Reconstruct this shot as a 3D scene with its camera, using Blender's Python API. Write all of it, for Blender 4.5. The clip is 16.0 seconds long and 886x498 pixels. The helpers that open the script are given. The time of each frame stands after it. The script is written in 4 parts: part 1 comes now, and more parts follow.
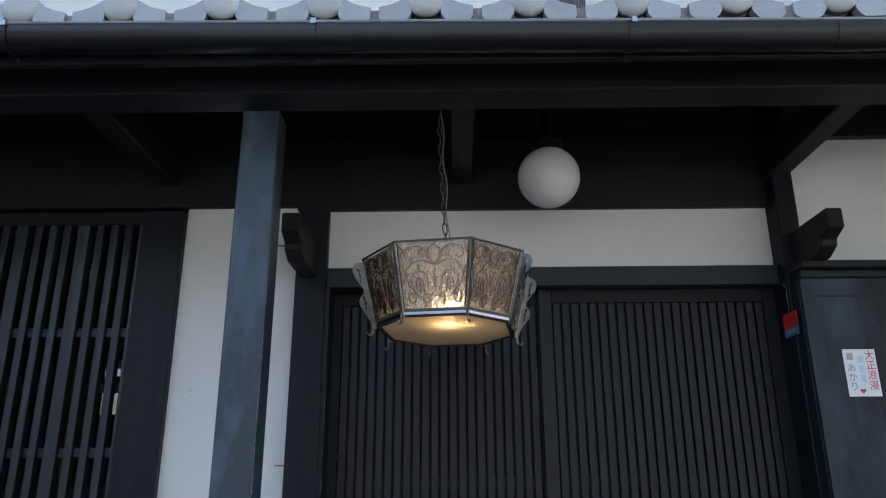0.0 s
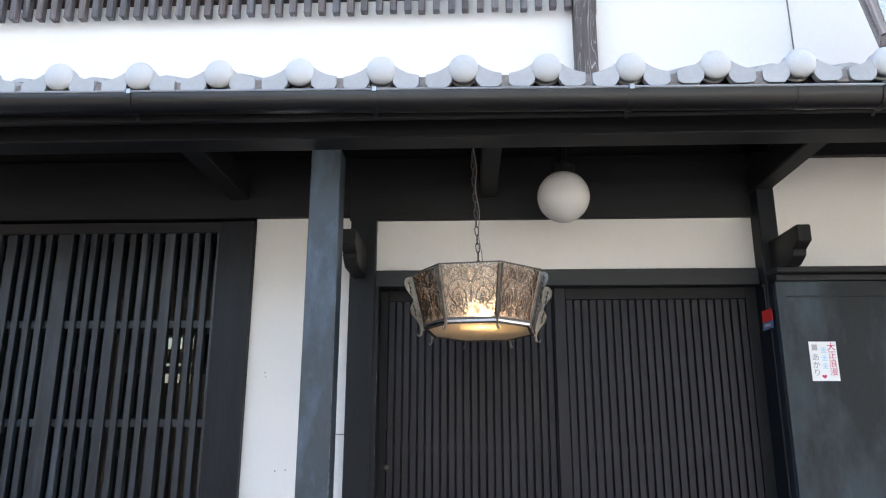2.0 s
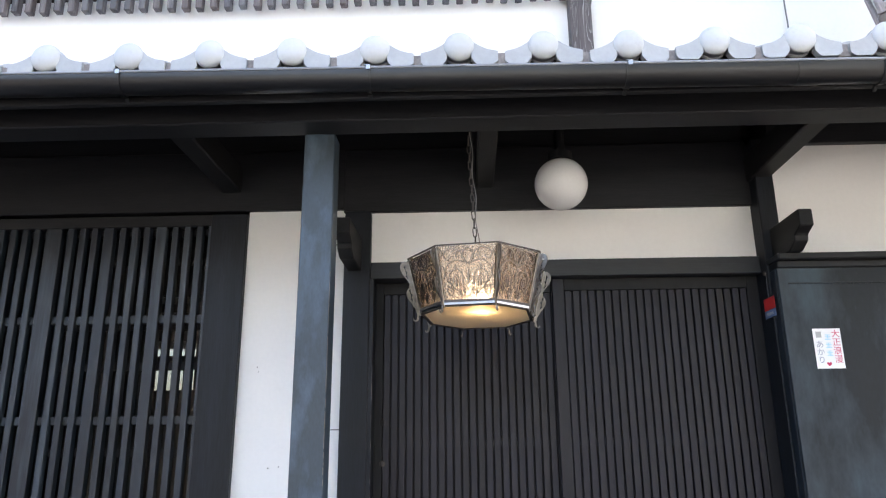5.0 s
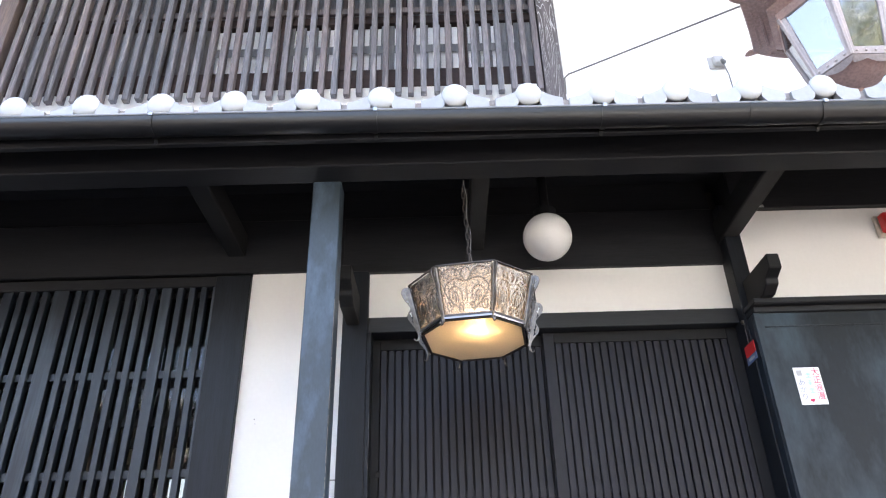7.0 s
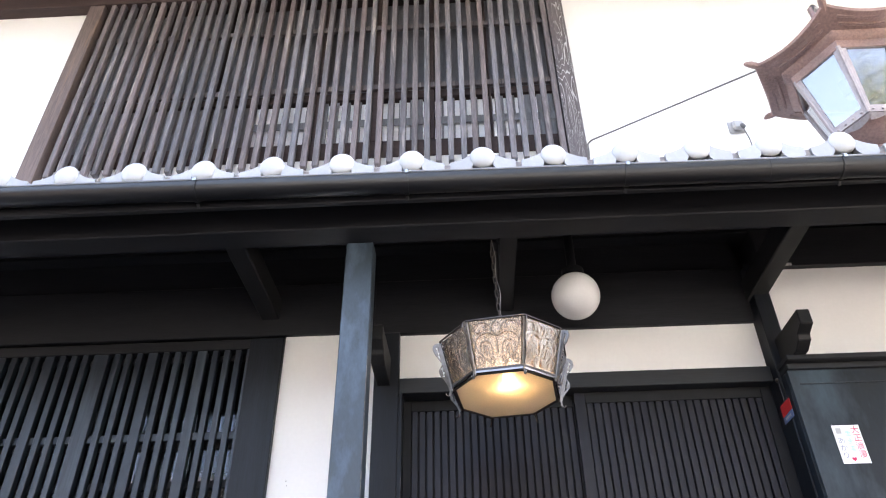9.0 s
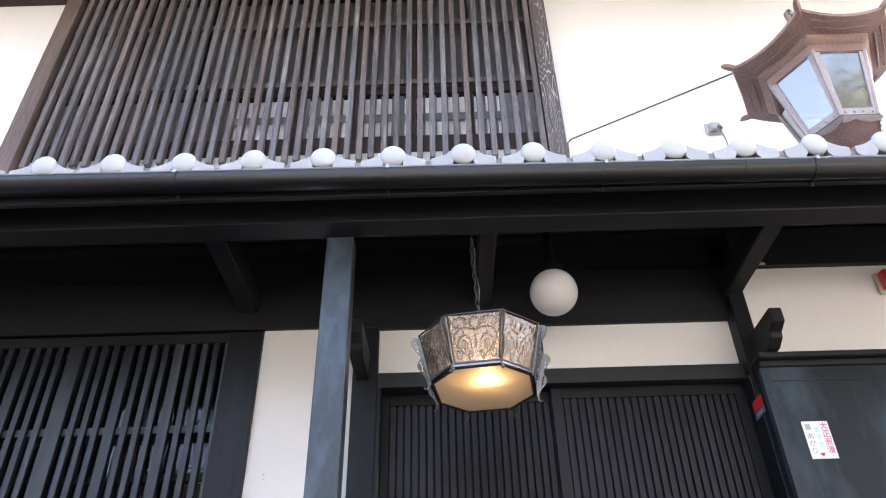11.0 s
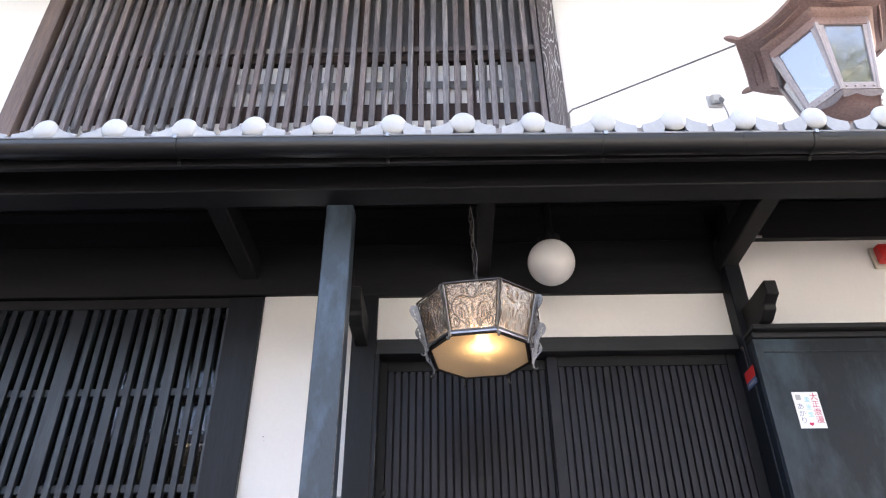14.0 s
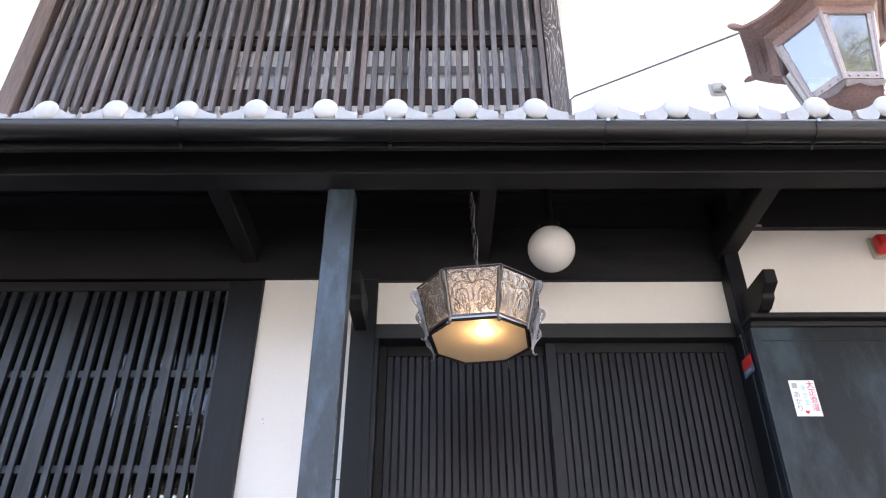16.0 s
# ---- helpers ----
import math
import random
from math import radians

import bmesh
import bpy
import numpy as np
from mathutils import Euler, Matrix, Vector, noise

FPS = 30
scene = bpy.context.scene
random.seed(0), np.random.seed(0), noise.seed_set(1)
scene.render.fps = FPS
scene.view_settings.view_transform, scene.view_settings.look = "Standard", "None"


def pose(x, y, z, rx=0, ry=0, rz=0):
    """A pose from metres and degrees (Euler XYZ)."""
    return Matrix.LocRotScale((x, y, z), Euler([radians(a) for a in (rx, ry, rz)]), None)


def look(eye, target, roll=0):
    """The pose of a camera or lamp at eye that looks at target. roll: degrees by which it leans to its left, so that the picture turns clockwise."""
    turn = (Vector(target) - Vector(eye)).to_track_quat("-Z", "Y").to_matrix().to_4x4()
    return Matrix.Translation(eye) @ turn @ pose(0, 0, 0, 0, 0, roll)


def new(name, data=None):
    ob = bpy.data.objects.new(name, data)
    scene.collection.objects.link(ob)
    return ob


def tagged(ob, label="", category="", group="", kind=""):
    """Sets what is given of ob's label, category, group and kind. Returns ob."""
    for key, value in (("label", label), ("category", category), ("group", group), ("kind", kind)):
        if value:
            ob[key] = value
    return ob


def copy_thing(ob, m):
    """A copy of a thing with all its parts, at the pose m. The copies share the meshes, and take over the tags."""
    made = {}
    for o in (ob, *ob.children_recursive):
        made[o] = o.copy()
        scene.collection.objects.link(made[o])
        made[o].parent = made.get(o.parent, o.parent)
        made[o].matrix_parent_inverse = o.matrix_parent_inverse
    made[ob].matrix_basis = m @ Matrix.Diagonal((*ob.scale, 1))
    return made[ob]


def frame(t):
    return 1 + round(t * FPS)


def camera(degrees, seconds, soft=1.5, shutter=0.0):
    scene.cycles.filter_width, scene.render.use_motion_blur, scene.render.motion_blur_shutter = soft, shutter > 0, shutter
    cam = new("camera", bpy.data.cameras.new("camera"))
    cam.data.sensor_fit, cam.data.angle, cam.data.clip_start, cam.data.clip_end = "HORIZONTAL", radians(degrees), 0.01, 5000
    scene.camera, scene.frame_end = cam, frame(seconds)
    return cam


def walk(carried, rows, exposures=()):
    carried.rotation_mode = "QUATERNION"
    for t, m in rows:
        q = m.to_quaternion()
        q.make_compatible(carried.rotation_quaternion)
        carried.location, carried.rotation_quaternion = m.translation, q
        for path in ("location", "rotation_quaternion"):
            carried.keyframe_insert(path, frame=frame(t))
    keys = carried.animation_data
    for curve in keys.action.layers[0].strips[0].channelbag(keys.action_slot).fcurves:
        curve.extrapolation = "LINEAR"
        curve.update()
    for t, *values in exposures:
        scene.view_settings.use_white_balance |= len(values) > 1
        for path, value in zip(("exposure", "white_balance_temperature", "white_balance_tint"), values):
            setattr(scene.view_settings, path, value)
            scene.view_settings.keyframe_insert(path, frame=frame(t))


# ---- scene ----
cam = camera(63.9, 16.0, soft=1.15)
PATH = [
    (0, (-0.367, -2.622, 1.329), (-0.397, -0.714, 1.929), -0.2),
    (0.5, (-0.389, -2.781, 1.363), (-0.382, -0.846, 1.871), -0.6),
    (1, (-0.332, -2.954, 1.39), (-0.449, -1.025, 1.905), -0.6),
    (1.5, (-0.334, -3.05, 1.394), (-0.495, -1.124, 1.91), -0.1),
    (2, (-0.413, -3.153, 1.379), (-0.495, -1.216, 1.869), 0.1),
    (2.5, (-0.492, -3.183, 1.383), (-0.453, -1.24, 1.857), -0.8),
    (3, (-0.48, -3.188, 1.384), (-0.466, -1.247, 1.866), -0.7),
    (3.5, (-0.454, -3.192, 1.38), (-0.471, -1.251, 1.861), -0.7),
    (3.7, (-0.428, -3.204, 1.395), (-0.47, -1.26, 1.864), -0.5),
    (5.8, (-0.424, -3.001, 1.019), (-0.511, -1.145, 1.76), -0.3),
    (6, (-0.437, -3.014, 0.931), (-0.535, -1.192, 1.75), -0.2),
    (6.5, (-0.461, -3.051, 0.772), (-0.513, -1.307, 1.75), -0.9),
    (7, (-0.501, -3.05, 0.745), (-0.498, -1.301, 1.716), -1.6),
    (7.5, (-0.512, -3.066, 0.752), (-0.52, -1.316, 1.721), -1.9),
    (8, (-0.519, -3.071, 0.736), (-0.524, -1.358, 1.768), -2.4),
    (8.5, (-0.529, -3.068, 0.692), (-0.558, -1.395, 1.787), -2.3),
    (9, (-0.518, -3.064, 0.644), (-0.581, -1.434, 1.801), -1.0),
    (11.5, (-0.516, -3.081, 0.615), (-0.518, -1.444, 1.764), -1.5),
    (12, (-0.516, -3.089, 0.607), (-0.519, -1.437, 1.735), -1.5),
    (12.5, (-0.52, -3.089, 0.608), (-0.529, -1.432, 1.729), -1.4),
    (13, (-0.512, -3.089, 0.603), (-0.525, -1.429, 1.719), -1.1),
    (13.5, (-0.515, -3.088, 0.605), (-0.531, -1.41, 1.692), -0.9),
    (14, (-0.506, -3.093, 0.603), (-0.519, -1.411, 1.685), -0.6),
    (14.5, (-0.52, -3.093, 0.593), (-0.52, -1.403, 1.662), -0.3),
    (15, (-0.512, -3.094, 0.594), (-0.517, -1.391, 1.643), -0.1),
    (15.5, (-0.518, -3.094, 0.599), (-0.523, -1.388, 1.643), -0.1),
    (16, (-0.52, -3.095, 0.598), (-0.526, -1.392, 1.647), -0.1),
]
walk(cam, [(t, look(eye, target, roll)) for t, eye, target, roll in PATH],
     [(0.0, 2.27, 6450, 8), (0.5, 2.84, 6700, 9), (1.0, 3.12, 6950, 10), (1.5, 3.22, 7150, 11), (3.7, 3.1, 7350, 12), (6.0, 3.7, 7250, 14), (7.0, 3.82, 7250, 15), (9.0, 3.78, 7400, 17), (11.5, 3.45, 7450, 18), (16.0, 3.56, 7450, 18)])

# ---- light ----
world = bpy.data.worlds.new("sky")
scene.world = world
world.use_nodes = True
wn = world.node_tree.nodes
sky = wn.new("ShaderNodeTexSky")
sky.sky_type = "NISHITA"
sky.sun_disc = False
SUN_EL, SUN_AZ = radians(42), radians(38)      # sun stands behind the house, towards +y and a little to +x
sky.sun_elevation, sky.sun_rotation = SUN_EL, SUN_AZ
sky.air_density, sky.dust_density, sky.ozone_density = 1.0, 5.0, 1.0
world.node_tree.links.new(sky.outputs[0], wn["Background"].inputs[0])
wn["Background"].inputs[1].default_value = 0.15
sun = new("sun", bpy.data.lights.new("sun", "SUN"))
sun.data.energy, sun.data.angle, sun.data.color = 2.5, radians(0.6), (1, 0.95, 0.88)
sun_way = Vector((math.sin(SUN_AZ) * math.cos(SUN_EL), math.cos(SUN_AZ) * math.cos(SUN_EL), math.sin(SUN_EL)))
sun.matrix_world = look(sun_way * 40, (0, 0, 0))


# ---- materials ----
def material(name, base, rough=0.6, metal=0.0, vary=0.25, scale=6.0, stretch=(1, 1, 1), bump=0.15, fine=90.0,
             wear=None, wear_amount=0.0, wear_scale=4.0, spec=0.5, random_tone=0.0, second=None):
    """A surface with broad and fine variation, relief and patches of wear."""
    m = bpy.data.materials.new(name)
    m.use_nodes = True
    n, link = m.node_tree.nodes, m.node_tree.links.new
    b = n["Principled BSDF"]
    b.inputs["Metallic"].default_value = metal
    b.inputs["Specular IOR Level"].default_value = spec
    co = n.new("ShaderNodeTexCoord")
    mp = n.new("ShaderNodeMapping")
    mp.inputs["Scale"].default_value = stretch
    which, apart = n.new("ShaderNodeObjectInfo"), n.new("ShaderNodeVectorMath")      # alike pieces get grain of their own
    apart.operation = "MULTIPLY_ADD"
    apart.inputs[1].default_value = (23.0, 41.0, 17.0)
    link(which.outputs["Random"], apart.inputs[0]), link(co.outputs["Object"], apart.inputs[2])
    link(apart.outputs[0], mp.inputs[0])
    big, small = n.new("ShaderNodeTexNoise"), n.new("ShaderNodeTexNoise")
    big.inputs["Scale"].default_value, small.inputs["Scale"].default_value = scale, fine
    big.inputs["Detail"].default_value, small.inputs["Detail"].default_value = 5, 4
    link(mp.outputs[0], big.inputs[0]), link(mp.outputs[0], small.inputs[0])
    add = n.new("ShaderNodeMath")
    add.operation = "MULTIPLY_ADD"
    add.inputs[1].default_value = 0.5
    link(small.outputs[0], add.inputs[0])
    half = n.new("ShaderNodeMath")
    half.operation = "MULTIPLY"
    half.inputs[1].default_value = 0.5
    link(big.outputs[0], half.inputs[0]), link(half.outputs[0], add.inputs[2])
    ramp = n.new("ShaderNodeValToRGB")
    lo, hi = [max(0, c * (1 - vary)) for c in base], [min(1, c * (1 + vary)) for c in base]
    ramp.color_ramp.elements[0].position, ramp.color_ramp.elements[1].position = 0.35, 0.65
    ramp.color_ramp.elements[0].color, ramp.color_ramp.elements[1].color = (*lo, 1), (*hi, 1)
    link(add.outputs[0], ramp.inputs[0])
    colour = ramp.outputs[0]
    if second:
        spread, wrap, blend = n.new("ShaderNodeMath"), n.new("ShaderNodeMath"), n.new("ShaderNodeMix")
        spread.operation, spread.inputs[1].default_value = "MULTIPLY", 7.31
        wrap.operation = "FRACT"
        blend.data_type, blend.blend_type = "RGBA", "MULTIPLY"
        blend.inputs["B"].default_value = (*second, 1)
        link(which.outputs["Random"], spread.inputs[0]), link(spread.outputs[0], wrap.inputs[0])
        link(wrap.outputs[0], blend.inputs["Factor"]), link(colour, blend.inputs["A"])
        colour = blend.outputs["Result"]
    if random_tone:
        info, hsv, mr = n.new("ShaderNodeObjectInfo"), n.new("ShaderNodeHueSaturation"), n.new("ShaderNodeMapRange")
        mr.inputs[3].default_value, mr.inputs[4].default_value = 1 - random_tone, 1 + random_tone
        link(info.outputs["Random"], mr.inputs[0]), link(mr.outputs[0], hsv.inputs["Value"]), link(colour, hsv.inputs["Color"])
        colour = hsv.outputs[0]
    if wear:
        patch, cut, mix = n.new("ShaderNodeTexNoise"), n.new("ShaderNodeValToRGB"), n.new("ShaderNodeMix")
        patch.inputs["Scale"].default_value, patch.inputs["Detail"].default_value = wear_scale, 6
        patch.inputs["Roughness"].default_value = 0.65
        link(mp.outputs[0], patch.inputs[0]), link(patch.outputs[0], cut.inputs[0])
        cut.color_ramp.elements[0].position, cut.color_ramp.elements[1].position = 0.58 - 0.25 * wear_amount, 0.78 - 0.25 * wear_amount
        mix.data_type = "RGBA"
        mix.inputs["B"].default_value = (*wear, 1)
        link(cut.outputs[0], mix.inputs["Factor"]), link(colour, mix.inputs["A"])
        colour = mix.outputs["Result"]
    link(colour, b.inputs["Base Color"])
    mr = n.new("ShaderNodeMapRange")
    mr.inputs[3].default_value, mr.inputs[4].default_value = max(0.03, rough - 0.1), min(1, rough + 0.1)
    link(add.outputs[0], mr.inputs[0]), link(mr.outputs[0], b.inputs["Roughness"])
    if bump:
        bp = n.new("ShaderNodeBump")
        bp.inputs["Strength"].default_value, bp.inputs["Distance"].default_value = bump, 0.004
        link(add.outputs[0], bp.inputs["Height"]), link(bp.outputs[0], b.inputs["Normal"])
    return m


def glass(name, tint, rough, clear, milk=None, ior=1.5, white=0.7, blur=0.3, bend=1.2, ripple=130, relief=0.35, tone=0.14):
    """Glass. clear: the share of light that goes through; the rest is milky (translucent), where milk names a colour."""
    m = bpy.data.materials.new(name)
    m.use_nodes = True
    n, link = m.node_tree.nodes, m.node_tree.links.new
    out = n["Material Output"]
    n.remove(n["Principled BSDF"])
    gloss, mix, lw = n.new("ShaderNodeBsdfGlossy"), n.new("ShaderNodeMixShader"), n.new("ShaderNodeLayerWeight")
    power, fr = n.new("ShaderNodeMath"), n.new("ShaderNodeMapRange")
    gloss.inputs["Roughness"].default_value = rough
    if milk:
        see = n.new("ShaderNodeBsdfRefraction")
        see.inputs["Roughness"].default_value, see.inputs["IOR"].default_value = blur, bend
        tr, df, m1, m2 = n.new("ShaderNodeBsdfTranslucent"), n.new("ShaderNodeBsdfDiffuse"), n.new("ShaderNodeMixShader"), n.new("ShaderNodeMixShader")
        grain, hue, co, bp = n.new("ShaderNodeTexNoise"), n.new("ShaderNodeValToRGB"), n.new("ShaderNodeTexCoord"), n.new("ShaderNodeBump")
        grain.inputs["Scale"].default_value, grain.inputs["Detail"].default_value = ripple, 2
        hue.color_ramp.elements[0].position, hue.color_ramp.elements[1].position = 0.35, 0.65
        hue.color_ramp.elements[0].color = (*[(1 - tone) * c for c in milk], 1)
        hue.color_ramp.elements[1].color = (*[min(1, (1 + tone) * c) for c in milk], 1)
        bp.inputs["Strength"].default_value, bp.inputs["Distance"].default_value = relief, 0.004 if bend < 1.4 else 0.010
        link(co.outputs["Object"], grain.inputs[0]), link(grain.outputs[0], hue.inputs[0]), link(grain.outputs[0], bp.inputs["Height"])
        link(hue.outputs[0], tr.inputs[0]), link(hue.outputs[0], df.inputs[0])
        link(bp.outputs[0], see.inputs["Normal"])
        sheen = n.new("ShaderNodeBump")
        sheen.inputs["Strength"].default_value, sheen.inputs["Distance"].default_value = 0.22, 0.002
        link(grain.outputs[0], sheen.inputs["Height"]), link(sheen.outputs[0], gloss.inputs["Normal"])
        m1.inputs[0].default_value = white
        link(tr.outputs[0], m1.inputs[1]), link(df.outputs[0], m1.inputs[2])
        m2.inputs[0].default_value = clear
        link(m1.outputs[0], m2.inputs[1]), link(see.outputs[0], m2.inputs[2])
        inner = m2.outputs[0]
    else:
        see = n.new("ShaderNodeBsdfTransparent")
        inner = see.outputs[0]
    see.inputs[0].default_value = (*tint, 1)
    lw.inputs["Blend"].default_value = 0.5
    power.operation, power.inputs[1].default_value = "POWER", 5.0
    fr.inputs[3].default_value, fr.inputs[4].default_value = ((ior - 1) / (ior + 1)) ** 2, 1.0
    link(lw.outputs["Facing"], power.inputs[0]), link(power.outputs[0], fr.inputs[0])
    link(fr.outputs[0], mix.inputs[0]), link(inner, mix.inputs[1]), link(gloss.outputs[0], mix.inputs[2])
    link(mix.outputs[0], out.inputs[0])
    return m


def glow(name, colour, strength):
    m = bpy.data.materials.new(name)
    m.use_nodes = True
    b = m.node_tree.nodes["Principled BSDF"]
    b.inputs["Emission Color"].default_value, b.inputs["Emission Strength"].default_value = (*colour, 1), strength
    return m


def flaked_wood(name, base, flake):
    """Dark weathered board whose growth lines have flaked to pale wood."""
    m = material(name, base, 0.75, stretch=(9, 9, 0.6), scale=2.5, fine=26, vary=0.4, bump=0.4)
    n, link = m.node_tree.nodes, m.node_tree.links.new
    b = n["Principled BSDF"]
    under = b.inputs["Base Color"].links[0].from_socket
    co, mp, grain, many, saw, cut, gate, mask, both, mix = [n.new("ShaderNode" + k) for k in ("TexCoord", "Mapping", "TexNoise", "Math", "Math", "ValToRGB", "TexNoise", "ValToRGB", "Math", "Mix")]
    mp.inputs["Scale"].default_value = (13, 13, 1.0)
    grain.inputs["Scale"].default_value, grain.inputs["Detail"].default_value = 1.0, 2
    many.operation, many.inputs[1].default_value = "MULTIPLY", 22
    saw.operation = "FRACT"
    cut.color_ramp.elements[0].position, cut.color_ramp.elements[0].color = 0.0, (1, 1, 1, 1)
    cut.color_ramp.elements[1].position, cut.color_ramp.elements[1].color = 0.24, (0, 0, 0, 1)
    gate.inputs["Scale"].default_value, gate.inputs["Detail"].default_value = 1.1, 5
    mask.color_ramp.elements[0].position, mask.color_ramp.elements[1].position = 0.40, 0.56
    both.operation = "MULTIPLY"
    mix.data_type = "RGBA"
    mix.inputs["B"].default_value = (*flake, 1)
    link(co.outputs["Object"], mp.inputs[0]), link(mp.outputs[0], grain.inputs[0]), link(grain.outputs[0], many.inputs[0])
    link(many.outputs[0], saw.inputs[0]), link(saw.outputs[0], cut.inputs[0])
    link(mp.outputs[0], gate.inputs[0]), link(gate.outputs[0], mask.inputs[0])
    link(cut.outputs[0], both.inputs[0]), link(mask.outputs[0], both.inputs[1])
    link(both.outputs[0], mix.inputs["Factor"]), link(under, mix.inputs["A"]), link(mix.outputs["Result"], b.inputs["Base Color"])
    return m


UP = (9, 9, 0.6)        # grain along z
ALONG = (0.6, 9, 9)     # grain along x
OUT = (9, 0.6, 9)       # grain along y
black_v = material("black_stained_wood_upright", (0.0092, 0.0150, 0.0222), 0.42, stretch=UP, scale=2, fine=22, vary=0.35, bump=0.25, wear=(0.060, 0.080, 0.098), wear_amount=0.1, wear_scale=0.7, random_tone=0.12)
black_h = material("black_stained_wood_level", (0.0130, 0.0133, 0.0155), 0.5, spec=0.3, stretch=ALONG, scale=2, fine=22, vary=0.35, bump=0.25)
black_o = material("black_stained_wood_outward", (0.0125, 0.0122, 0.0128), 0.55, spec=0.22, stretch=OUT, scale=2, fine=22, vary=0.35, bump=0.25)
door_wood = material("dark_purplish_black_door_wood", (0.0084, 0.0083, 0.0140), 0.42, spec=0.28, stretch=UP, scale=2, fine=22, vary=0.35, bump=0.25, random_tone=0.15)
frame_wood = material("black_door_and_window_posts", (0.0078, 0.0098, 0.0138), 0.46, spec=0.26, stretch=UP, scale=2, fine=22, vary=0.35, bump=0.25, random_tone=0.1)
# darker copy of the door wood, with the recess's shade in its colour
shaded_black = material("near_black_shaded_wood", (0.0062, 0.0063, 0.0074), 0.55, spec=0.25, stretch=UP, scale=2, fine=22, vary=0.35, bump=0.2)
lintel_wood = material("black_lintel_wood", (0.0145, 0.016, 0.0185), 0.48, spec=0.4, stretch=ALONG, scale=2, fine=22, vary=0.35, bump=0.25)
bare_wood = material("pale_bare_wood", (0.22, 0.19, 0.17), 0.8, stretch=UP, vary=0.3)
post_wood = material("black_post_with_rubbed_patches", (0.025, 0.039, 0.051), 0.45, stretch=(3.2, 3.2, 1.3), scale=2, fine=40, vary=0.18, bump=0.12, wear=(0.066, 0.102, 0.140), wear_amount=0.35, wear_scale=2.2)
panel_wood = material("black_board_with_pale_streaks", (0.0050, 0.0076, 0.0112), 0.46, spec=0.3, stretch=(2, 2, 0.8), scale=2, fine=40, vary=0.25, bump=0.12, wear=(0.040, 0.062, 0.078), wear_amount=0.36, wear_scale=1.1)
old_wood = material("weathered_brown_grey_wood", (0.125, 0.122, 0.132), 0.7, stretch=UP, scale=2.5, fine=26, vary=0.5, bump=0.5, wear=(0.36, 0.32, 0.30), wear_amount=0.09, wear_scale=4.2, random_tone=0.22, second=(1.0, 0.82, 0.75))
board_wood = flaked_wood("dark_flaked_board", (0.095, 0.080, 0.080), (0.52, 0.50, 0.49))
old_dark = material("weathered_dark_wood", (0.045, 0.027, 0.024), 0.75, stretch=ALONG, scale=2, fine=22, vary=0.4, bump=0.3)
plaster = material("white_lime_plaster", (0.80, 0.785, 0.76), 0.9, scale=1.6, fine=60, vary=0.02, bump=0.03, wear=(0.73, 0.71, 0.68), wear_amount=-0.15, wear_scale=2.2)
tile_clay = material("silver_grey_roof_tile", (0.365, 0.372, 0.378), 0.5, scale=8, fine=70, vary=0.07, bump=0.06, wear=(0.33, 0.32, 0.32), wear_amount=-0.15, wear_scale=9, random_tone=0.08)
knob_clay = material("pale_glazed_tile_knob", (0.49, 0.50, 0.505), 0.5, scale=9, fine=90, vary=0.04, bump=0.06, wear=(0.40, 0.40, 0.40), wear_amount=-0.12, wear_scale=30, random_tone=0.06)
mortar = material("brown_stained_tile_joint", (0.22, 0.20, 0.19), 0.8, scale=12, fine=90, vary=0.3)
gutter_skin = material("dark_brown_painted_gutter", (0.0085, 0.0085, 0.0095), 0.34, scale=1.2, stretch=(0.4, 3, 3), fine=9, vary=0.15, bump=0.0, spec=0.5)
zinc = material("bright_zinc_clip", (0.36, 0.37, 0.38), 0.4, metal=1.0, vary=0.15)
silver = material("aged_silver_metal", (0.165, 0.142, 0.122), 0.32, metal=0.9, vary=0.35, scale=14, fine=60, bump=0.2)
dull_iron = material("dull_dark_iron", (0.075, 0.065, 0.06), 0.5, metal=0.8, vary=0.3, scale=14)
copper = material("browned_copper_sheet", (0.27, 0.168, 0.142), 0.5, metal=0.3, vary=0.3, scale=5, bump=0.15, wear=(0.30, 0.24, 0.21), wear_amount=0.0, wear_scale=6)
lamp_frame = material("grey_brown_lamp_frame", (0.36, 0.31, 0.30), 0.5, metal=0.3, vary=0.2, scale=8)
dim_board = material("dim_blue_grey_board", (0.085, 0.088, 0.097), 0.8, stretch=UP, scale=2, fine=22, vary=0.35)
# paler than the trough: the sky's bright line along the rim, as colour
rim_highlight = material("gutter_rim_highlight", (0.20, 0.215, 0.235), 0.35, stretch=ALONG, fine=22, vary=0.3, spec=0.8)
grey_panel = material("grey_weathered_board", (0.20, 0.205, 0.215), 0.8, stretch=UP, scale=2, fine=22, vary=0.3)
brown_side = material("reddish_brown_old_board", (0.135, 0.098, 0.088), 0.75, stretch=UP, scale=2, fine=24, vary=0.35, bump=0.4, wear=(0.26, 0.15, 0.10), wear_amount=-0.05, wear_scale=3.0)
brown_board = material("brown_grey_board", (0.105, 0.095, 0.092), 0.8, stretch=UP, scale=2, fine=22, vary=0.35)
red_paint = material("red_plastic", (0.62, 0.03, 0.03), 0.35, vary=0.06)
blue_print = material("blue_grey_print", (0.10, 0.16, 0.30), 0.5, vary=0.1)
white_print = material("white_card", (0.80, 0.79, 0.78), 0.6, vary=0.03)
red_ink = material("crimson_ink", (0.60, 0.03, 0.10), 0.6, vary=0.05)
blue_ink = material("light_blue_ink", (0.35, 0.62, 0.78), 0.6, vary=0.05)
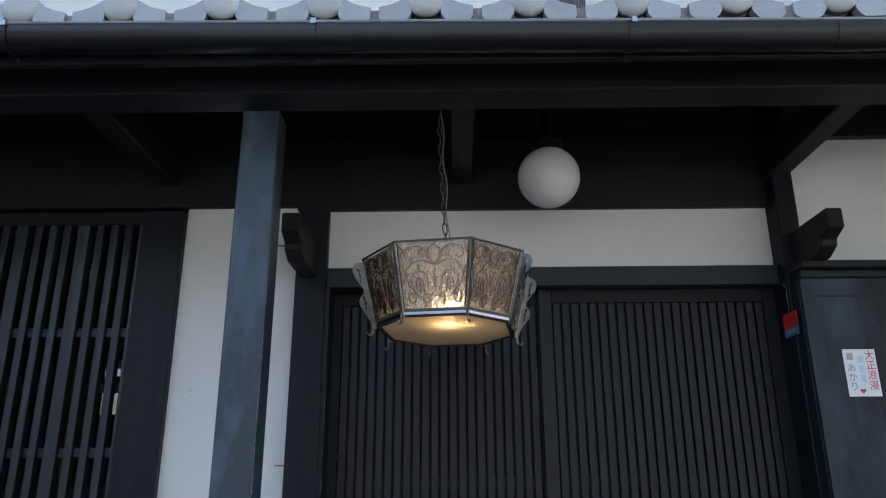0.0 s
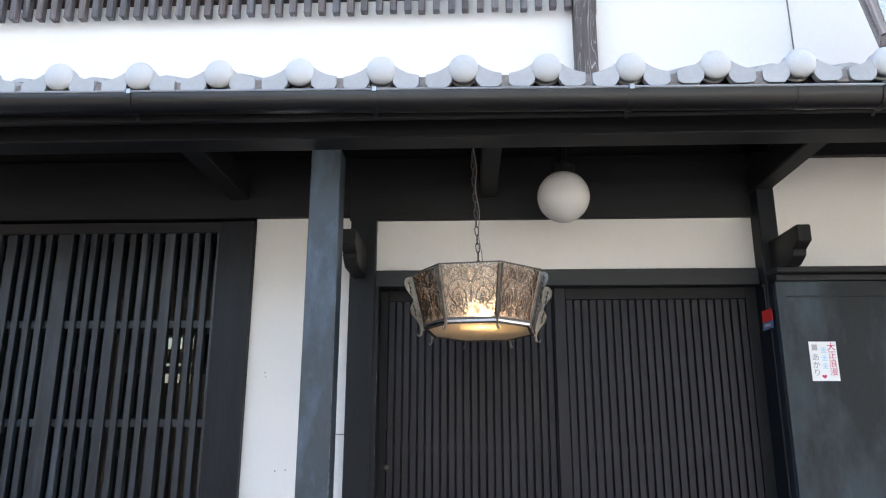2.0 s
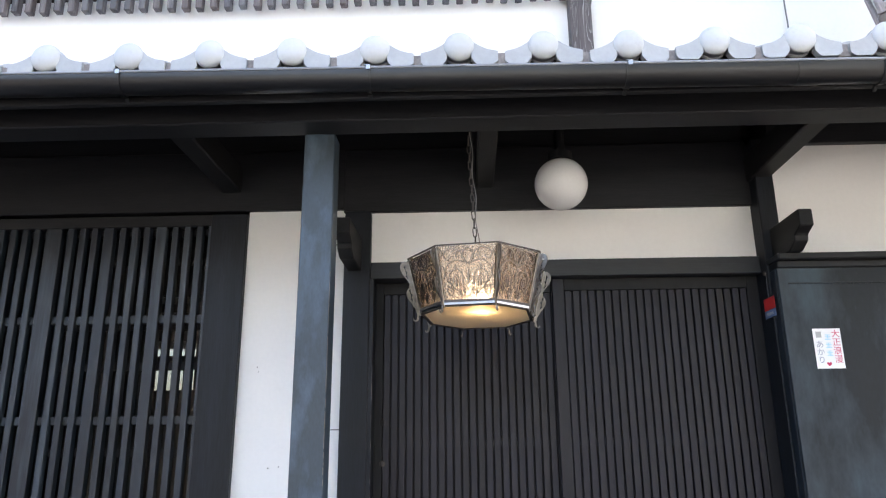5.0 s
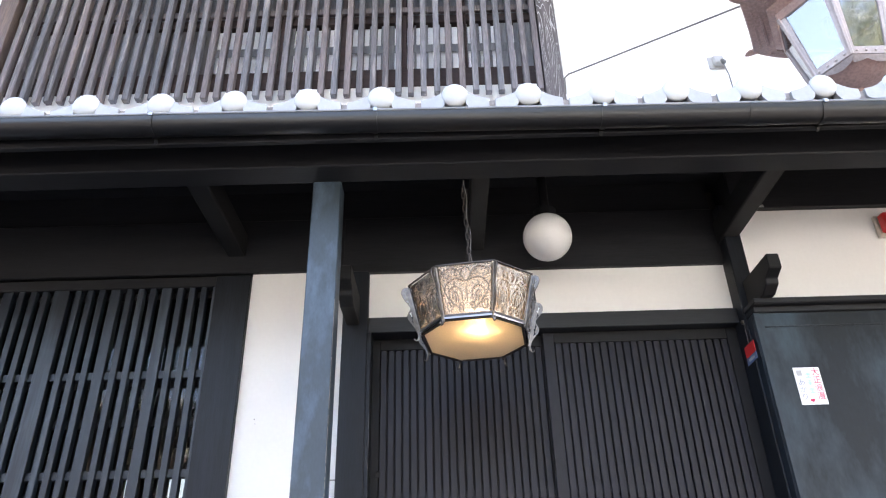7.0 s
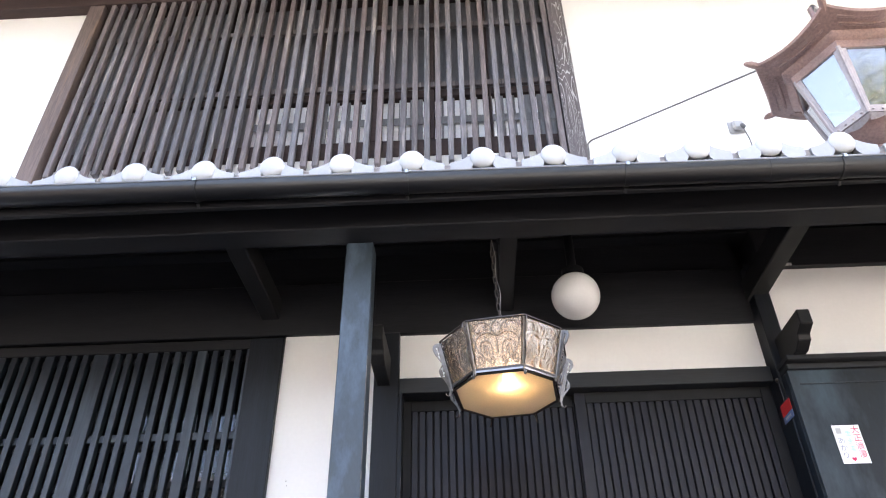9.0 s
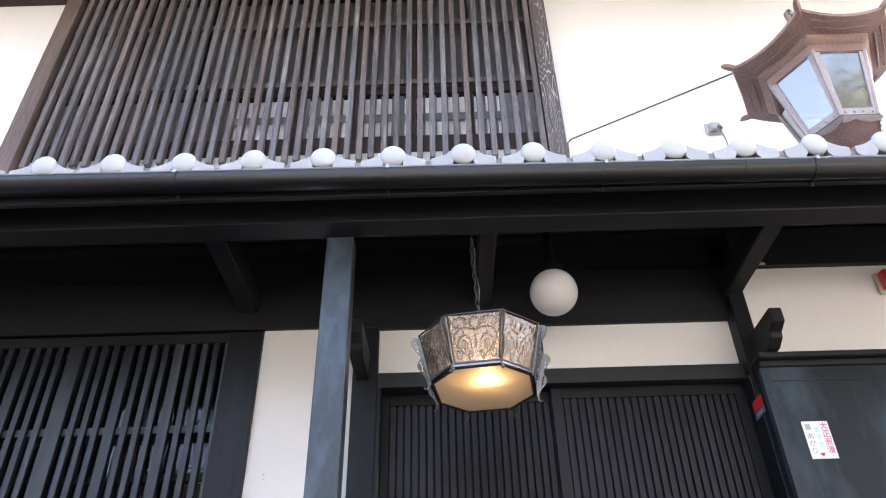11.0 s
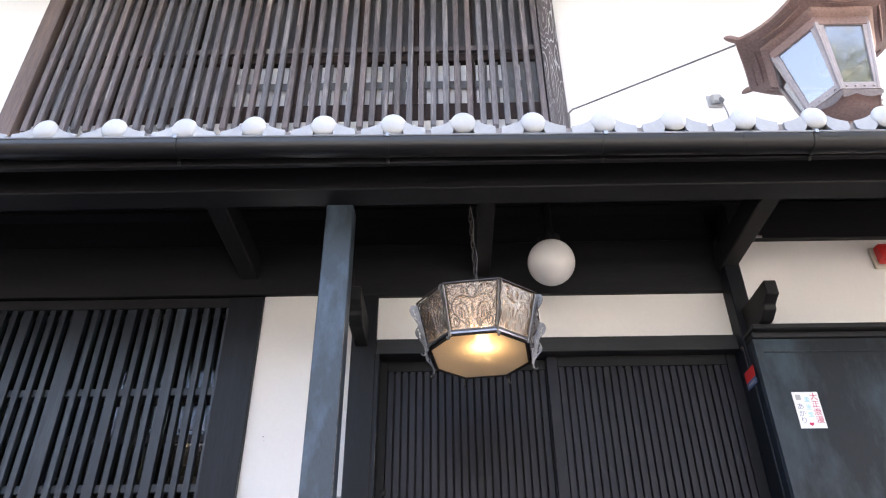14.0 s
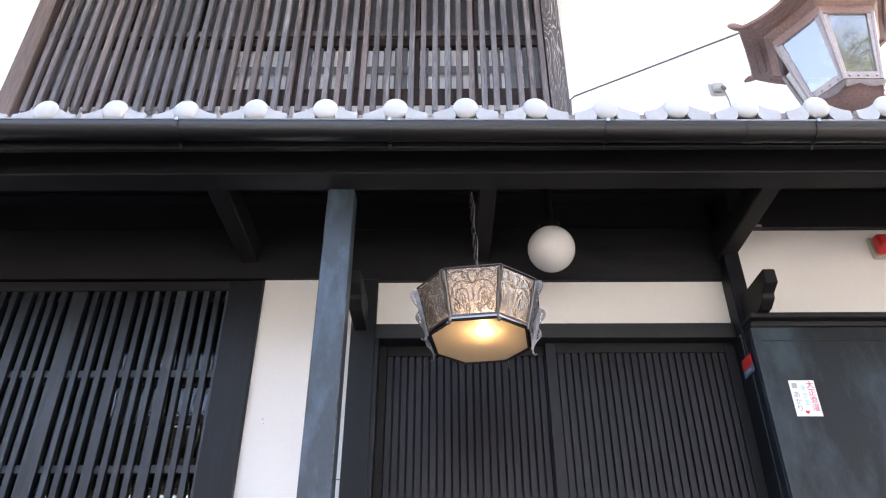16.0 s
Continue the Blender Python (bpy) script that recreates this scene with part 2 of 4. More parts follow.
grey_ink = material("slate_grey_ink", (0.25, 0.27, 0.34), 0.6, vary=0.05)
beige = material("beige_plastic_base", (0.55, 0.50, 0.42), 0.5, vary=0.06)
grey_plastic = material("pale_grey_plastic", (0.40, 0.39, 0.38), 0.45, vary=0.06)
cable_skin = material("grey_cable", (0.14, 0.135, 0.13), 0.5, vary=0.1)
asphalt = material("grey_asphalt", (0.060, 0.060, 0.060), 0.9, scale=0.4, fine=40, vary=0.3)
# skins of the unseen pieces that block light and bounce it cool
blocker_wood = material("dark_brown_blocker_boards", (0.05, 0.042, 0.037), 0.8, stretch=UP, scale=2, fine=20, vary=0.3)
bounce_plaster = material("grey_blue_bounce_wall", (0.22, 0.255, 0.28), 0.9, scale=0.8, fine=30, vary=0.06)
paper = material("white_shoji_paper", (0.87, 0.87, 0.88), 0.9, scale=3, fine=60, vary=0.03)
# near-black colour stands in for the shade of the unlit room
dark_room = material("near_black_room_shade", (0.035, 0.03, 0.028), 0.9, scale=1, vary=0.2)
opal = material("white_opal_glass", (0.68, 0.675, 0.66), 0.25, scale=5, vary=0.03, bump=0.0)
window_glass = glass("window_glass", (0.9, 0.92, 0.93), 0.02, 1.0, ior=1.33)
# grey tint only dims the daylight that comes through the rear windows
dim_glass = glass("dimming_rear_glass", (0.35, 0.37, 0.38), 0.05, 1.0)
# grey tint dims what shows through, so the panes' reflections stand out
lamp_glass = glass("dimmed_lamp_glass", (0.64, 0.645, 0.64), 0.04, 1.0, ior=2.8)
amber = glass("amber_ripple_glass", (1.0, 0.83, 0.64), 0.22, 0.50, milk=(0.32, 0.27, 0.24), ior=3.2, white=0.78, blur=0.08, bend=1.5, ripple=140, relief=1.0, tone=0.2)
diffuser_glass = glass("warm_frosted_glass", (1.0, 0.9, 0.7), 0.4, 0.15, milk=(0.80, 0.71, 0.56), white=0.6, blur=0.31, relief=0.06, tone=0.04)
bulb_glow = glow("warm_bulb", (1.0, 0.79, 0.53), 12.0)
filigree_metal = material("browned_silver_wire", (0.152, 0.130, 0.115), 0.2, metal=1.0, vary=0.35, scale=14, fine=60, bump=0.2)
polished = material("polished_silver_rod", (0.25, 0.225, 0.21), 0.14, metal=1.0, vary=0.15, scale=14, bump=0.05)
# mid-grey of the plates added inside both lanterns to govern their light
stop_grey = material("mid_grey_light_stop", (0.20, 0.195, 0.19), 0.6, vary=0.1)


# ---- building blocks ----
def box(bm, x0, x1, y0, y1, z0, z1, bevel=0.0, m=None):
    made = bmesh.ops.create_cube(bm, size=1.0)["verts"]
    t = Matrix.Translation(((x0 + x1) / 2, (y0 + y1) / 2, (z0 + z1) / 2)) @ Matrix.Diagonal((x1 - x0, y1 - y0, z1 - z0, 1))
    bmesh.ops.transform(bm, matrix=t if m is None else m @ t, verts=made)
    if bevel:
        bmesh.ops.bevel(bm, geom=list({e for v in made for e in v.link_edges}), offset=bevel, segments=1, affect="EDGES", profile=0.5)
    return bm


def block(x0, x1, y0, y1, z0, z1, bevel=0.003):
    return box(bmesh.new(), x0, x1, y0, y1, z0, z1, bevel)


def tube(bm, points, radius, sides=6, closed=False):
    """A round bar along points; radius is a number or one for each point."""
    points = [Vector(p) for p in points]
    count, rings, side = len(points), [], None
    for i, p in enumerate(points):
        a, b = points[i - 1] if closed or i else p, points[(i + 1) % count] if closed or i < count - 1 else p
        way = (b - a).normalized()
        if side is None:
            side = way.orthogonal().normalized()
        side = (side - way * side.dot(way)).normalized()
        other = way.cross(side)
        r = radius[i] if isinstance(radius, (list, tuple)) else radius
        rings.append([bm.verts.new(p + r * (math.cos(k * math.tau / sides) * side + math.sin(k * math.tau / sides) * other)) for k in range(sides)])
    for i in range(count if closed else count - 1):
        one, two = rings[i], rings[(i + 1) % count]
        for k in range(sides):
            bm.faces.new((one[k], one[(k + 1) % sides], two[(k + 1) % sides], two[k]))
    if not closed:
        bm.faces.new(rings[0][::-1]), bm.faces.new(rings[-1])
    return bm


def prism(bm, outline, axis, lo, hi, bevel=0.0):
    """A flat outline of (a, b) pairs pushed out along axis, from lo to hi; a and b are the other two axes in order."""
    def at(a, b, c):
        return {"x": (c, a, b), "y": (a, c, b), "z": (a, b, c)}[axis]
    one, two = [bm.verts.new(at(a, b, lo)) for a, b in outline], [bm.verts.new(at(a, b, hi)) for a, b in outline]
    n = len(outline)
    faces = [bm.faces.new(one[::-1]), bm.faces.new(two)] + [bm.faces.new((one[i], one[(i + 1) % n], two[(i + 1) % n], two[i])) for i in range(n)]
    bmesh.ops.recalc_face_normals(bm, faces=faces)
    if bevel:
        bmesh.ops.bevel(bm, geom=list({e for f in faces for e in f.edges}), offset=bevel, segments=1, affect="EDGES", profile=0.5)
    return bm


def lathe(bm, profile, sides=24, m=None):
    """Profile of (radius, z) turned about z."""
    rings = [[bm.verts.new((r * math.cos(k * math.tau / sides), r * math.sin(k * math.tau / sides), z)) for k in range(sides)] for r, z in profile]
    for one, two in zip(rings, rings[1:]):
        for k in range(sides):
            bm.faces.new((one[k], one[(k + 1) % sides], two[(k + 1) % sides], two[k]))
    bm.faces.new(rings[0][::-1]), bm.faces.new(rings[-1])
    if m is not None:
        bmesh.ops.transform(bm, matrix=m, verts=[v for r in rings for v in r])
    return bm


def mesh_of(name, bm, mat, smooth=False):
    me = bpy.data.meshes.new(name)
    bmesh.ops.recalc_face_normals(bm, faces=bm.faces[:])
    bm.to_mesh(me)
    bm.free()
    me.materials.append(mat)
    if smooth:
        me.shade_smooth()
        me.set_sharp_from_angle(angle=radians(40))
    return me


def part(name, bm, mat, parent, label="", smooth=False):
    ob = new(name, mesh_of(name, bm, mat, smooth))
    ob.parent = parent
    if parent is not None:
        ob.matrix_parent_inverse = Matrix.Identity(4)
    if label:
        tagged(ob, label)
    return ob


def share(name, me, parent, m):
    """One more piece on a mesh that is already there, at the pose m within its parent."""
    ob = new(name, me)
    ob.parent = parent
    ob.matrix_basis = m
    return ob


def thing(name, label, category, group="", kind="", at=(0, 0, 0)):
    ob = new(name)
    ob.location = at
    return tagged(ob, label, category, group, kind)


def solid(name, bm, mat, label, category, group="", kind="", smooth=False):
    return tagged(part(name, bm, mat, None, "", smooth), label, category, group, kind)


# ---- setting ----
solid("ground", block(-120, 120, -120, 120, -0.2, 0.0, 0), asphalt, "worn grey asphalt street in front of the house", "ground", kind="structure")

LEFT, RIGHT, BACK = -4.6, 3.2, 2.36
wall = thing("wall_front_lower", "white plastered ground-floor front wall between dark posts", "wall", kind="structure")
part("plaster_panel", block(-1.42, -0.965, 0.012, 0.10, 0.0, 2.345, 0), plaster, wall, "tall white plaster strip")
part("plaster_panel", block(-0.86, 0.87, 0.012, 0.10, 2.07, 2.33, 0), plaster, wall, "white plaster panel over the door")
part("plaster_panel", block(0.93, RIGHT, -0.05, 0.10, 0.0, 2.576, 0), plaster, wall, "white plaster wall over the shutter box")
part("plaster_panel", block(LEFT, -3.2, 0.012, 0.10, 0.0, 2.345, 0), plaster, wall)
part("wall_plate", block(LEFT, -0.98, -0.012, 0.12, 2.331, 2.62, 0.003), black_h, wall, "black wall plate under the eave")
part("wall_plate", block(-0.98, 0.86, -0.012, 0.12, 2.314, 2.62, 0.003), black_h, wall, "black wall plate over the door")
part("wall_plate", block(0.935, RIGHT, -0.08, 0.12, 2.576, 2.80, 0.003), black_h, wall, "black wall plate over the white wall")
part("wall_plate", block(LEFT, RIGHT, -0.06, 0.12, 2.805, 2.93, 0.0), black_h, wall)
part("wall_plate", block(LEFT, 0.86, 0.02, 0.12, 2.62, 2.805, 0.0), black_h, wall)

upper = thing("wall_front_upper", "white plastered upper front wall of the house", "wall", kind="structure")
WIN_L, WIN_R, WIN_B, WIN_T = -2.93, 0.076, 3.415, 5.02
part("plaster_panel", block(LEFT, WIN_L, -0.08, 0.12, 2.93, 5.02, 0), plaster, upper)
part("plaster_panel", block(WIN_R, RIGHT, -0.08, 0.12, 2.93, 5.02, 0), plaster, upper)
part("plaster_panel", block(WIN_L, WIN_R, -0.08, 0.12, 2.952, WIN_B, 0), plaster, upper)
part("wall_plate", block(LEFT, RIGHT, -0.16, 0.12, 4.885, 5.25, 0.004), old_dark, upper, "dark wall plate under the upper eave")
rest = thing("wall_rest", "plain walls and floors that close the house", "wall", kind="structure")
part("side_wall", block(LEFT - 0.12, LEFT, -0.08, BACK, 0, 5.6, 0), plaster, rest)
part("side_wall", block(RIGHT, RIGHT + 0.12, -0.08, BACK, 0, 5.6, 0), plaster, rest)
RZ0, RZ1 = 1.71, 2.46            # three small barred windows in the rear wall
REAR = ((-4.20, -4.11), (-3.57, -3.48), (-2.94, -2.42))
walls_x = [LEFT] + [x for pair in REAR for x in pair] + [RIGHT]
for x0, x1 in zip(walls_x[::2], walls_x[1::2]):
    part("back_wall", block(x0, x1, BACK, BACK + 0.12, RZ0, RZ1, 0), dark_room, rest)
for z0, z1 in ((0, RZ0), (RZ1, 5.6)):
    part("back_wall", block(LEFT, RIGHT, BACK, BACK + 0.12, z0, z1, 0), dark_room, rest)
for n_rear, (RX0, RX1) in enumerate(REAR):
    rear = thing("window_rear_%d" % (n_rear + 1), "small rear window with dark bars, bright with daylight", "window", kind="structure")
    for z, h in ((RZ0, 0.02), (1.928, 0.11), (2.135, 0.08), (2.36, 0.07), (RZ1, 0.02)):
        part("rail", block(RX0, RX1, BACK + 0.02, BACK + 0.06, z - h / 2, z + h / 2, 0.002), black_h, rear)
    count = round((RX1 - RX0) / 0.088)
    for k in range(count + 1):
        x = RX0 + (RX1 - RX0) * k / count
        part("upright", block(max(RX0, x - 0.023), min(RX1, x + 0.023), BACK + 0.012, BACK + 0.018, RZ0, RZ1, 0), black_v, rear)
    part("pane", block(RX0, RX1, BACK + 0.068, BACK + 0.072, RZ0, RZ1, 0), dim_glass, rear, "greyish pane added to dim the daylight").visible_shadow = False
# unseen slab added behind the house to block sky light at the rear windows
part("rear_eave", prism(bmesh.new(), [(BACK + 0.12, 2.9), (5.0, 2.40), (5.0, 2.50), (BACK + 0.12, 3.0)], "x", LEFT - 0.5, RIGHT + 0.5), blocker_wood, rest)
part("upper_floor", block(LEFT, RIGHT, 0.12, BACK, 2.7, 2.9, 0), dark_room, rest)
top = solid("roof_upper", prism(bmesh.new(), [(-1.50, 4.98), (-1.50, 5.07), (1.1, 6.1), (3.2, 5.25), (3.2, 5.16), (1.1, 6.0), (-0.1, 5.4)], "x", LEFT - 0.5, RIGHT + 0.5), old_dark, "dark overhanging upper roof of the house", "roof", kind="structure")

specks = bmesh.new()
box(specks, -1.012, -0.972, 0.0112, 0.0135, 1.351, 1.356)
for x, z, r in ((-1.27, 1.20, 0.0035), (-1.225, 1.205, 0.003), (-1.34, 1.62, 0.003), (-1.335, 1.60, 0.002), (-1.16, 0.93, 0.003), (-1.05, 1.45, 0.002), (-1.39, 1.05, 0.0025)):
    lathe(specks, [(r, 0), (r, 0.001), (r * 0.4, 0.0016)], 8, pose(x, 0.0125, z, 90))
part("stain_specks", specks, mortar, wall, "small brown specks on the plaster")["kind"] = "stuff"

# underside of the lower eave
SLOPE = 0.40
ceil = bmesh.new()
for k in range(9):
    y0, y1 = -0.90 + k * 0.1, -0.90 + (k + 1) * 0.1 - 0.004
    z0 = 2.485 + SLOPE * (y0 + 0.90)
    prism(ceil, [(y0, z0), (y1, z0 + SLOPE * (y1 - y0)), (y1, z0 + SLOPE * (y1 - y0) + 0.014), (y0, z0 + 0.014)], "x", LEFT, RIGHT)
solid("ceiling", ceil, black_h, "black boarded underside of the lower eave", "ceiling", kind="structure")


# ---- posts and beams ----
def chips(x, y, z0, z1, count, seed, width=0.0022):
    """Slivers of bare wood along an upright edge."""
    bm, dice = bmesh.new(), random.Random(seed)
    for _ in range(count):
        z, n = dice.uniform(z0, z1), dice.uniform(0.008, 0.07) * dice.random() + 0.006
        w = width * dice.uniform(0.5, 1.3)
        box(bm, x - w, x + 0.0006, y - 0.0006, y + w, z, z + n)
    return bm


post = solid("porch_post", block(-1.018, -0.9035, -0.655, -0.56, 0, 2.405, 0.004), post_wood, "square blue-black wooden post with rubbed patches carrying the eave", "post")
part("bare_edge", chips(-0.9045, -0.6540, 0.4, 1.9, 90, 3, 0.0012), bare_wood, post, "bare chipped wood along the edge")["kind"] = "stuff"
solid("eave_beam", block(LEFT, RIGHT, -0.76, -0.64, 2.405, 2.545, 0.005), black_h, "long black wooden beam under the eave", "beam")
solid("fascia_board", block(LEFT, RIGHT, -0.925, -0.90, 2.405, 2.490, 0.003), black_h, "black fascia board behind the rain gutter", "board")
for x0, x1 in ((-1.55, -1.46), (-0.372, -0.295), (0.845, 0.93)):
    solid("cantilever_beam", block(x0, x1, -0.64, 0.0, 2.42, 2.54, 0.006), black_o, "short dark beam running from the wall to the eave beam", "beam", "beams under the eave")
jamb = solid("door_post", block(-0.969, -0.852, -0.03, 0.12, 0, 2.314, 0.004), frame_wood, "black wooden post beside the sliding door", "post", "posts of the front wall")
part("bare_edge", chips(-0.8352, -0.0262, 0.3, 1.6, 40, 8, 0.0016), bare_wood, jamb, "bare chipped wood along the edge")["kind"] = "stuff"
part("stop_strip", block(-0.852, -0.834, -0.027, 0.07, 0.05, 1.998, 0.002), frame_wood, jamb)
solid("door_post", block(0.857, 0.935, -0.08, 0.12, 0, 2.60, 0.004), frame_wood, "black wooden post between the door and the shutter box", "post", "posts of the front wall")
solid("window_post", block(-1.585, -1.42, -0.02, 0.12, 0, 2.314, 0.004), frame_wood, "broad black wooden post beside the lattice window", "post", "posts of the front wall")
solid("window_post", block(-3.22, -3.06, -0.02, 0.12, 0, 2.314, 0.004), frame_wood, "broad black wooden post beside the lattice window", "post", "posts of the front wall")


def beam_end(x0, x1, label):
    bm = prism(bmesh.new(), [(0.0, 2.035), (-0.235, 2.035), (-0.290, 2.062), (-0.296, 2.086), (-0.353, 2.110), (-0.353, 2.178), (0.0, 2.178)], "x", x0, x1, 0.004)
    return solid("bracket_beam_end", bm, black_o, label, "beam end", "bracket beam ends")


beam_end(0.889, 0.945, "black wooden beam end with a stepped nose beside the shutter box")
stub = beam_end(-0.952, -0.892, "black wooden beam end with a stepped nose and small iron hook")
part("hook", tube(bmesh.new(), [(-0.94, -0.27, 2.085), (-0.975, -0.27, 2.085), (-0.984, -0.27, 2.094)], 0.0024, 6), dull_iron, stub, "small iron hook", True)


# ---- sliding doors ----
lintel = solid("door_lintel", block(-0.851, 0.856, -0.02, 0.12, 1.998, 2.074, 0.003), lintel_wood, "black grooved lintel over the sliding doors", "lintel", kind="structure")


def sliding_door(x0, x1, y, slats, label):
    d = thing("sliding_door", label, "door", "pair of sliding doors")
    # outer stiles, rails and backing are near-black for the shade of the recess
    meets = door_wood if x0 > -0.5 else shaded_black       # the stile in the middle of the doorway is greyer
    part("stile", block(x0, x0 + 0.05, y, y + 0.032, 0.06, 1.998, 0.002), meets, d)
    part("stile", block(x1 - 0.05, x1, y, y + 0.032, 0.06, 1.998, 0.002), shaded_black, d)
    part("rail", block(x0 + 0.05, x1 - 0.05, y + 0.001, y + 0.03, 1.945, 1.998, 0.002), shaded_black, d)
    part("rail", block(x0 + 0.05, x1 - 0.05, y + 0.001, y + 0.03, 0.06, 0.16, 0.002), shaded_black, d)
    part("backing_board", block(x0 + 0.05, x1 - 0.05, y + 0.024, y + 0.029, 0.16, 1.945, 0), shaded_black, d)
    for z in (0.62, 1.28):
        part("crossbar", block(x0 + 0.05, x1 - 0.05, y + 0.012, y + 0.0215, z, z + 0.03, 0), door_wood, d)
    step = (x1 - x0 - 0.10) / slats
    me = mesh_of("slat", block(-step / 2 + 0.0036, step / 2 - 0.0036, 0, 0.0115, 0.161, 1.944, 0.002), door_wood)
    for k in range(slats):
        share("slat", me, d, pose(x0 + 0.05 + (k + 0.5) * step, y + 0.0005 * (k % 3), 0))
    return d


door_l = sliding_door(-0.85, 0.0, 0.072, 22, "black wooden sliding door of close upright slats, closed, with a lock")
door_r = sliding_door(-0.045, 0.856, 0.036, 23, "black wooden sliding door of close upright slats, closed")
lock = lathe(bmesh.new(), [(0.013, 0), (0.013, 0.005), (0.009, 0.007), (0.004, 0.007)], 16, pose(-0.797, 0.072, 1.213, 90))
part("lock", lock, dull_iron, door_l, "small round dark key lock", True)
pull = lathe(bmesh.new(), [(0.016, 0), (0.016, 0.004), (0.011, 0.004), (0.010, 0.001)], 16, pose(-0.802, 0.072, 1.385, 90))
part("finger_hole", pull, shaded_black, door_l, "dark round finger pull", True)

# ---- lattice window on the ground floor ----
lattice = thing("lattice_window", "black wooden lattice window of broad and narrow upright bars", "window")
lx0, lx1, lz0, lz1 = -3.06, -1.585, 0.45, 2.314
part("head_rail", block(lx0, lx1, -0.012, 0.04, 2.262, lz1, 0.003), black_h, lattice)
part("sill_rail", block(lx0, lx1, -0.012, 0.04, lz0 - 0.06, lz0, 0.003), black_h, lattice)
part("edge_bar", block(-1.598, lx1, -0.008, 0.03, lz0, 2.262, 0.001), black_v, lattice)
part("edge_bar", block(lx0, -3.03, -0.008, 0.03, lz0, 2.262, 0.002), black_v, lattice)
for z in (0.97, 1.40, 1.837):
    part("crossbar", block(lx0, lx1, 0.013, 0.042, z - 0.018, z + 0.018, 0.002), black_v, lattice)
WIDTHS, GAP = {"narrow": 0.0275, "middle": 0.0460, "broad": 0.0730}, 0.0288
bars = {k: mesh_of("bar", block(-w / 2, w / 2, -0.005, 0.03, lz0, 2.262, 0.002), black_v) for k, w in WIDTHS.items()}
x, k = -1.6272, 0
while True:
    size = {3: "middle", 7: "middle", 11: "broad"}.get(k % 12, "narrow")
    if x - WIDTHS[size] < -3.03:
        break
    share("bar", bars[size], lattice, pose(x - WIDTHS[size] / 2, 0, 0))
    x -= WIDTHS[size] + GAP
    k += 1
sash = thing("glass_sash", "dark wooden window sash with glass panes behind the lattice", "window", at=(0, 0, 0))
for sx0, sx1 in ((-3.06, -2.32), (-2.32, -1.585)):
    part("frame_bar", block(sx0, sx0 + 0.04, 0.075, 0.10, lz0, lz1, 0.002), black_v, sash)
    part("frame_bar", block(sx1 - 0.04, sx1, 0.075, 0.10, lz0, lz1, 0.002), black_v, sash)
    for z in (0.45, 0.85, 1.25, 1.62, 1.80, 2.24):
        part("frame_rail", block(sx0 + 0.04, sx1 - 0.04, 0.076, 0.099, z, z + 0.035, 0.002), black_h, sash)
    pane = part("pane", block(sx0 + 0.04, sx1 - 0.04, 0.086, 0.089, lz0, lz1 - 0.04, 0), window_glass, sash)
# ---- shutter box beside the door ----
boxy = thing("shutter_box", "black wooden shutter box with rubbed pale streaks", "shutter box")
part("front_panel", block(0.862, RIGHT, -0.158, -0.14, 0.3, 1.984, 0.002), panel_wood, boxy, "black board with pale bluish streaks")
part("side_panel", block(0.862, 0.880, -0.139, -0.081, 0.3, 1.984, 0.002), black_v, boxy)
part("top_rail", block(0.863, RIGHT, -0.170, -0.081, 1.984, 2.012, 0.003), black_h, boxy)
part("cap", block(0.856, RIGHT, -0.205, -0.081, 2.012, 2.038, 0.004), black_h, boxy)
part("panel_rail", block(0.900, RIGHT, -0.1600, -0.156, 1.915, 1.922, 0.001), panel_wood, boxy)
part("bolt", lathe(bmesh.new(), [(0.010, 0), (0.010, 0.006), (0.004, 0.011)], 12, pose(0.857, -0.055, 1.985, 0, -90)), silver, boxy, "small steel screw head", True)


def text_mesh(words, size, mat, m, parent, name="lettering", spacing=1.0):
    cu = bpy.data.curves.new(name, "FONT")
    cu.body, cu.size, cu.extrude, cu.space_line = words, size, 0.0002, spacing
    cu.align_x, cu.align_y = "CENTER", "TOP"
    cu.offset = 0.0
    tmp = bpy.data.objects.new(name, cu)
    scene.collection.objects.link(tmp)
    dg = bpy.context.evaluated_depsgraph_get()
    me = bpy.data.meshes.new_from_object(tmp.evaluated_get(dg))
    bpy.data.objects.remove(tmp)
    me.materials.clear()
    me.materials.append(mat)
    ob = new(name, me)
    ob.parent = parent
    ob.matrix_basis = m
    return ob


card = thing("paper_notice", "white paper notice with red and blue lettering on the shutter box", "notice", at=(1.023, -0.1585, 1.649))
part("sheet", block(-0.055, 0.055, -0.001, 0.0, -0.08, 0.08, 0), white_print, card)
text_mesh("大\n正\n浪\n漫", 0.034, red_ink, pose(0.034, -0.0015, 0.074, 90), card, spacing=1.0)
text_mesh("あ\nか\nり", 0.031, grey_ink, pose(-0.033, -0.0015, 0.030, 90), card, spacing=1.0)
blot = bmesh.new()
for z in (0.045, 0.012, -0.020):
    for dz, w in ((0.009, 0.009), (0.003, 0.011), (-0.003, 0.008), (-0.009, 0.011)):
        box(blot, 0.002 - w, 0.002 + w, -0.0014, -0.0008, z + dz - 0.0014, z + dz + 0.0014)
    box(blot, 0.0006, 0.0034, -0.00145, -0.0008, z - 0.010, z + 0.011)
part("illegible_lettering", blot, blue_ink, card, "pale blue lettering")
part("picture", block(-0.044, -0.022, -0.0014, -0.0008, 0.044, 0.068, 0), grey_plastic, card, "small grey picture")
heart = bmesh.new()
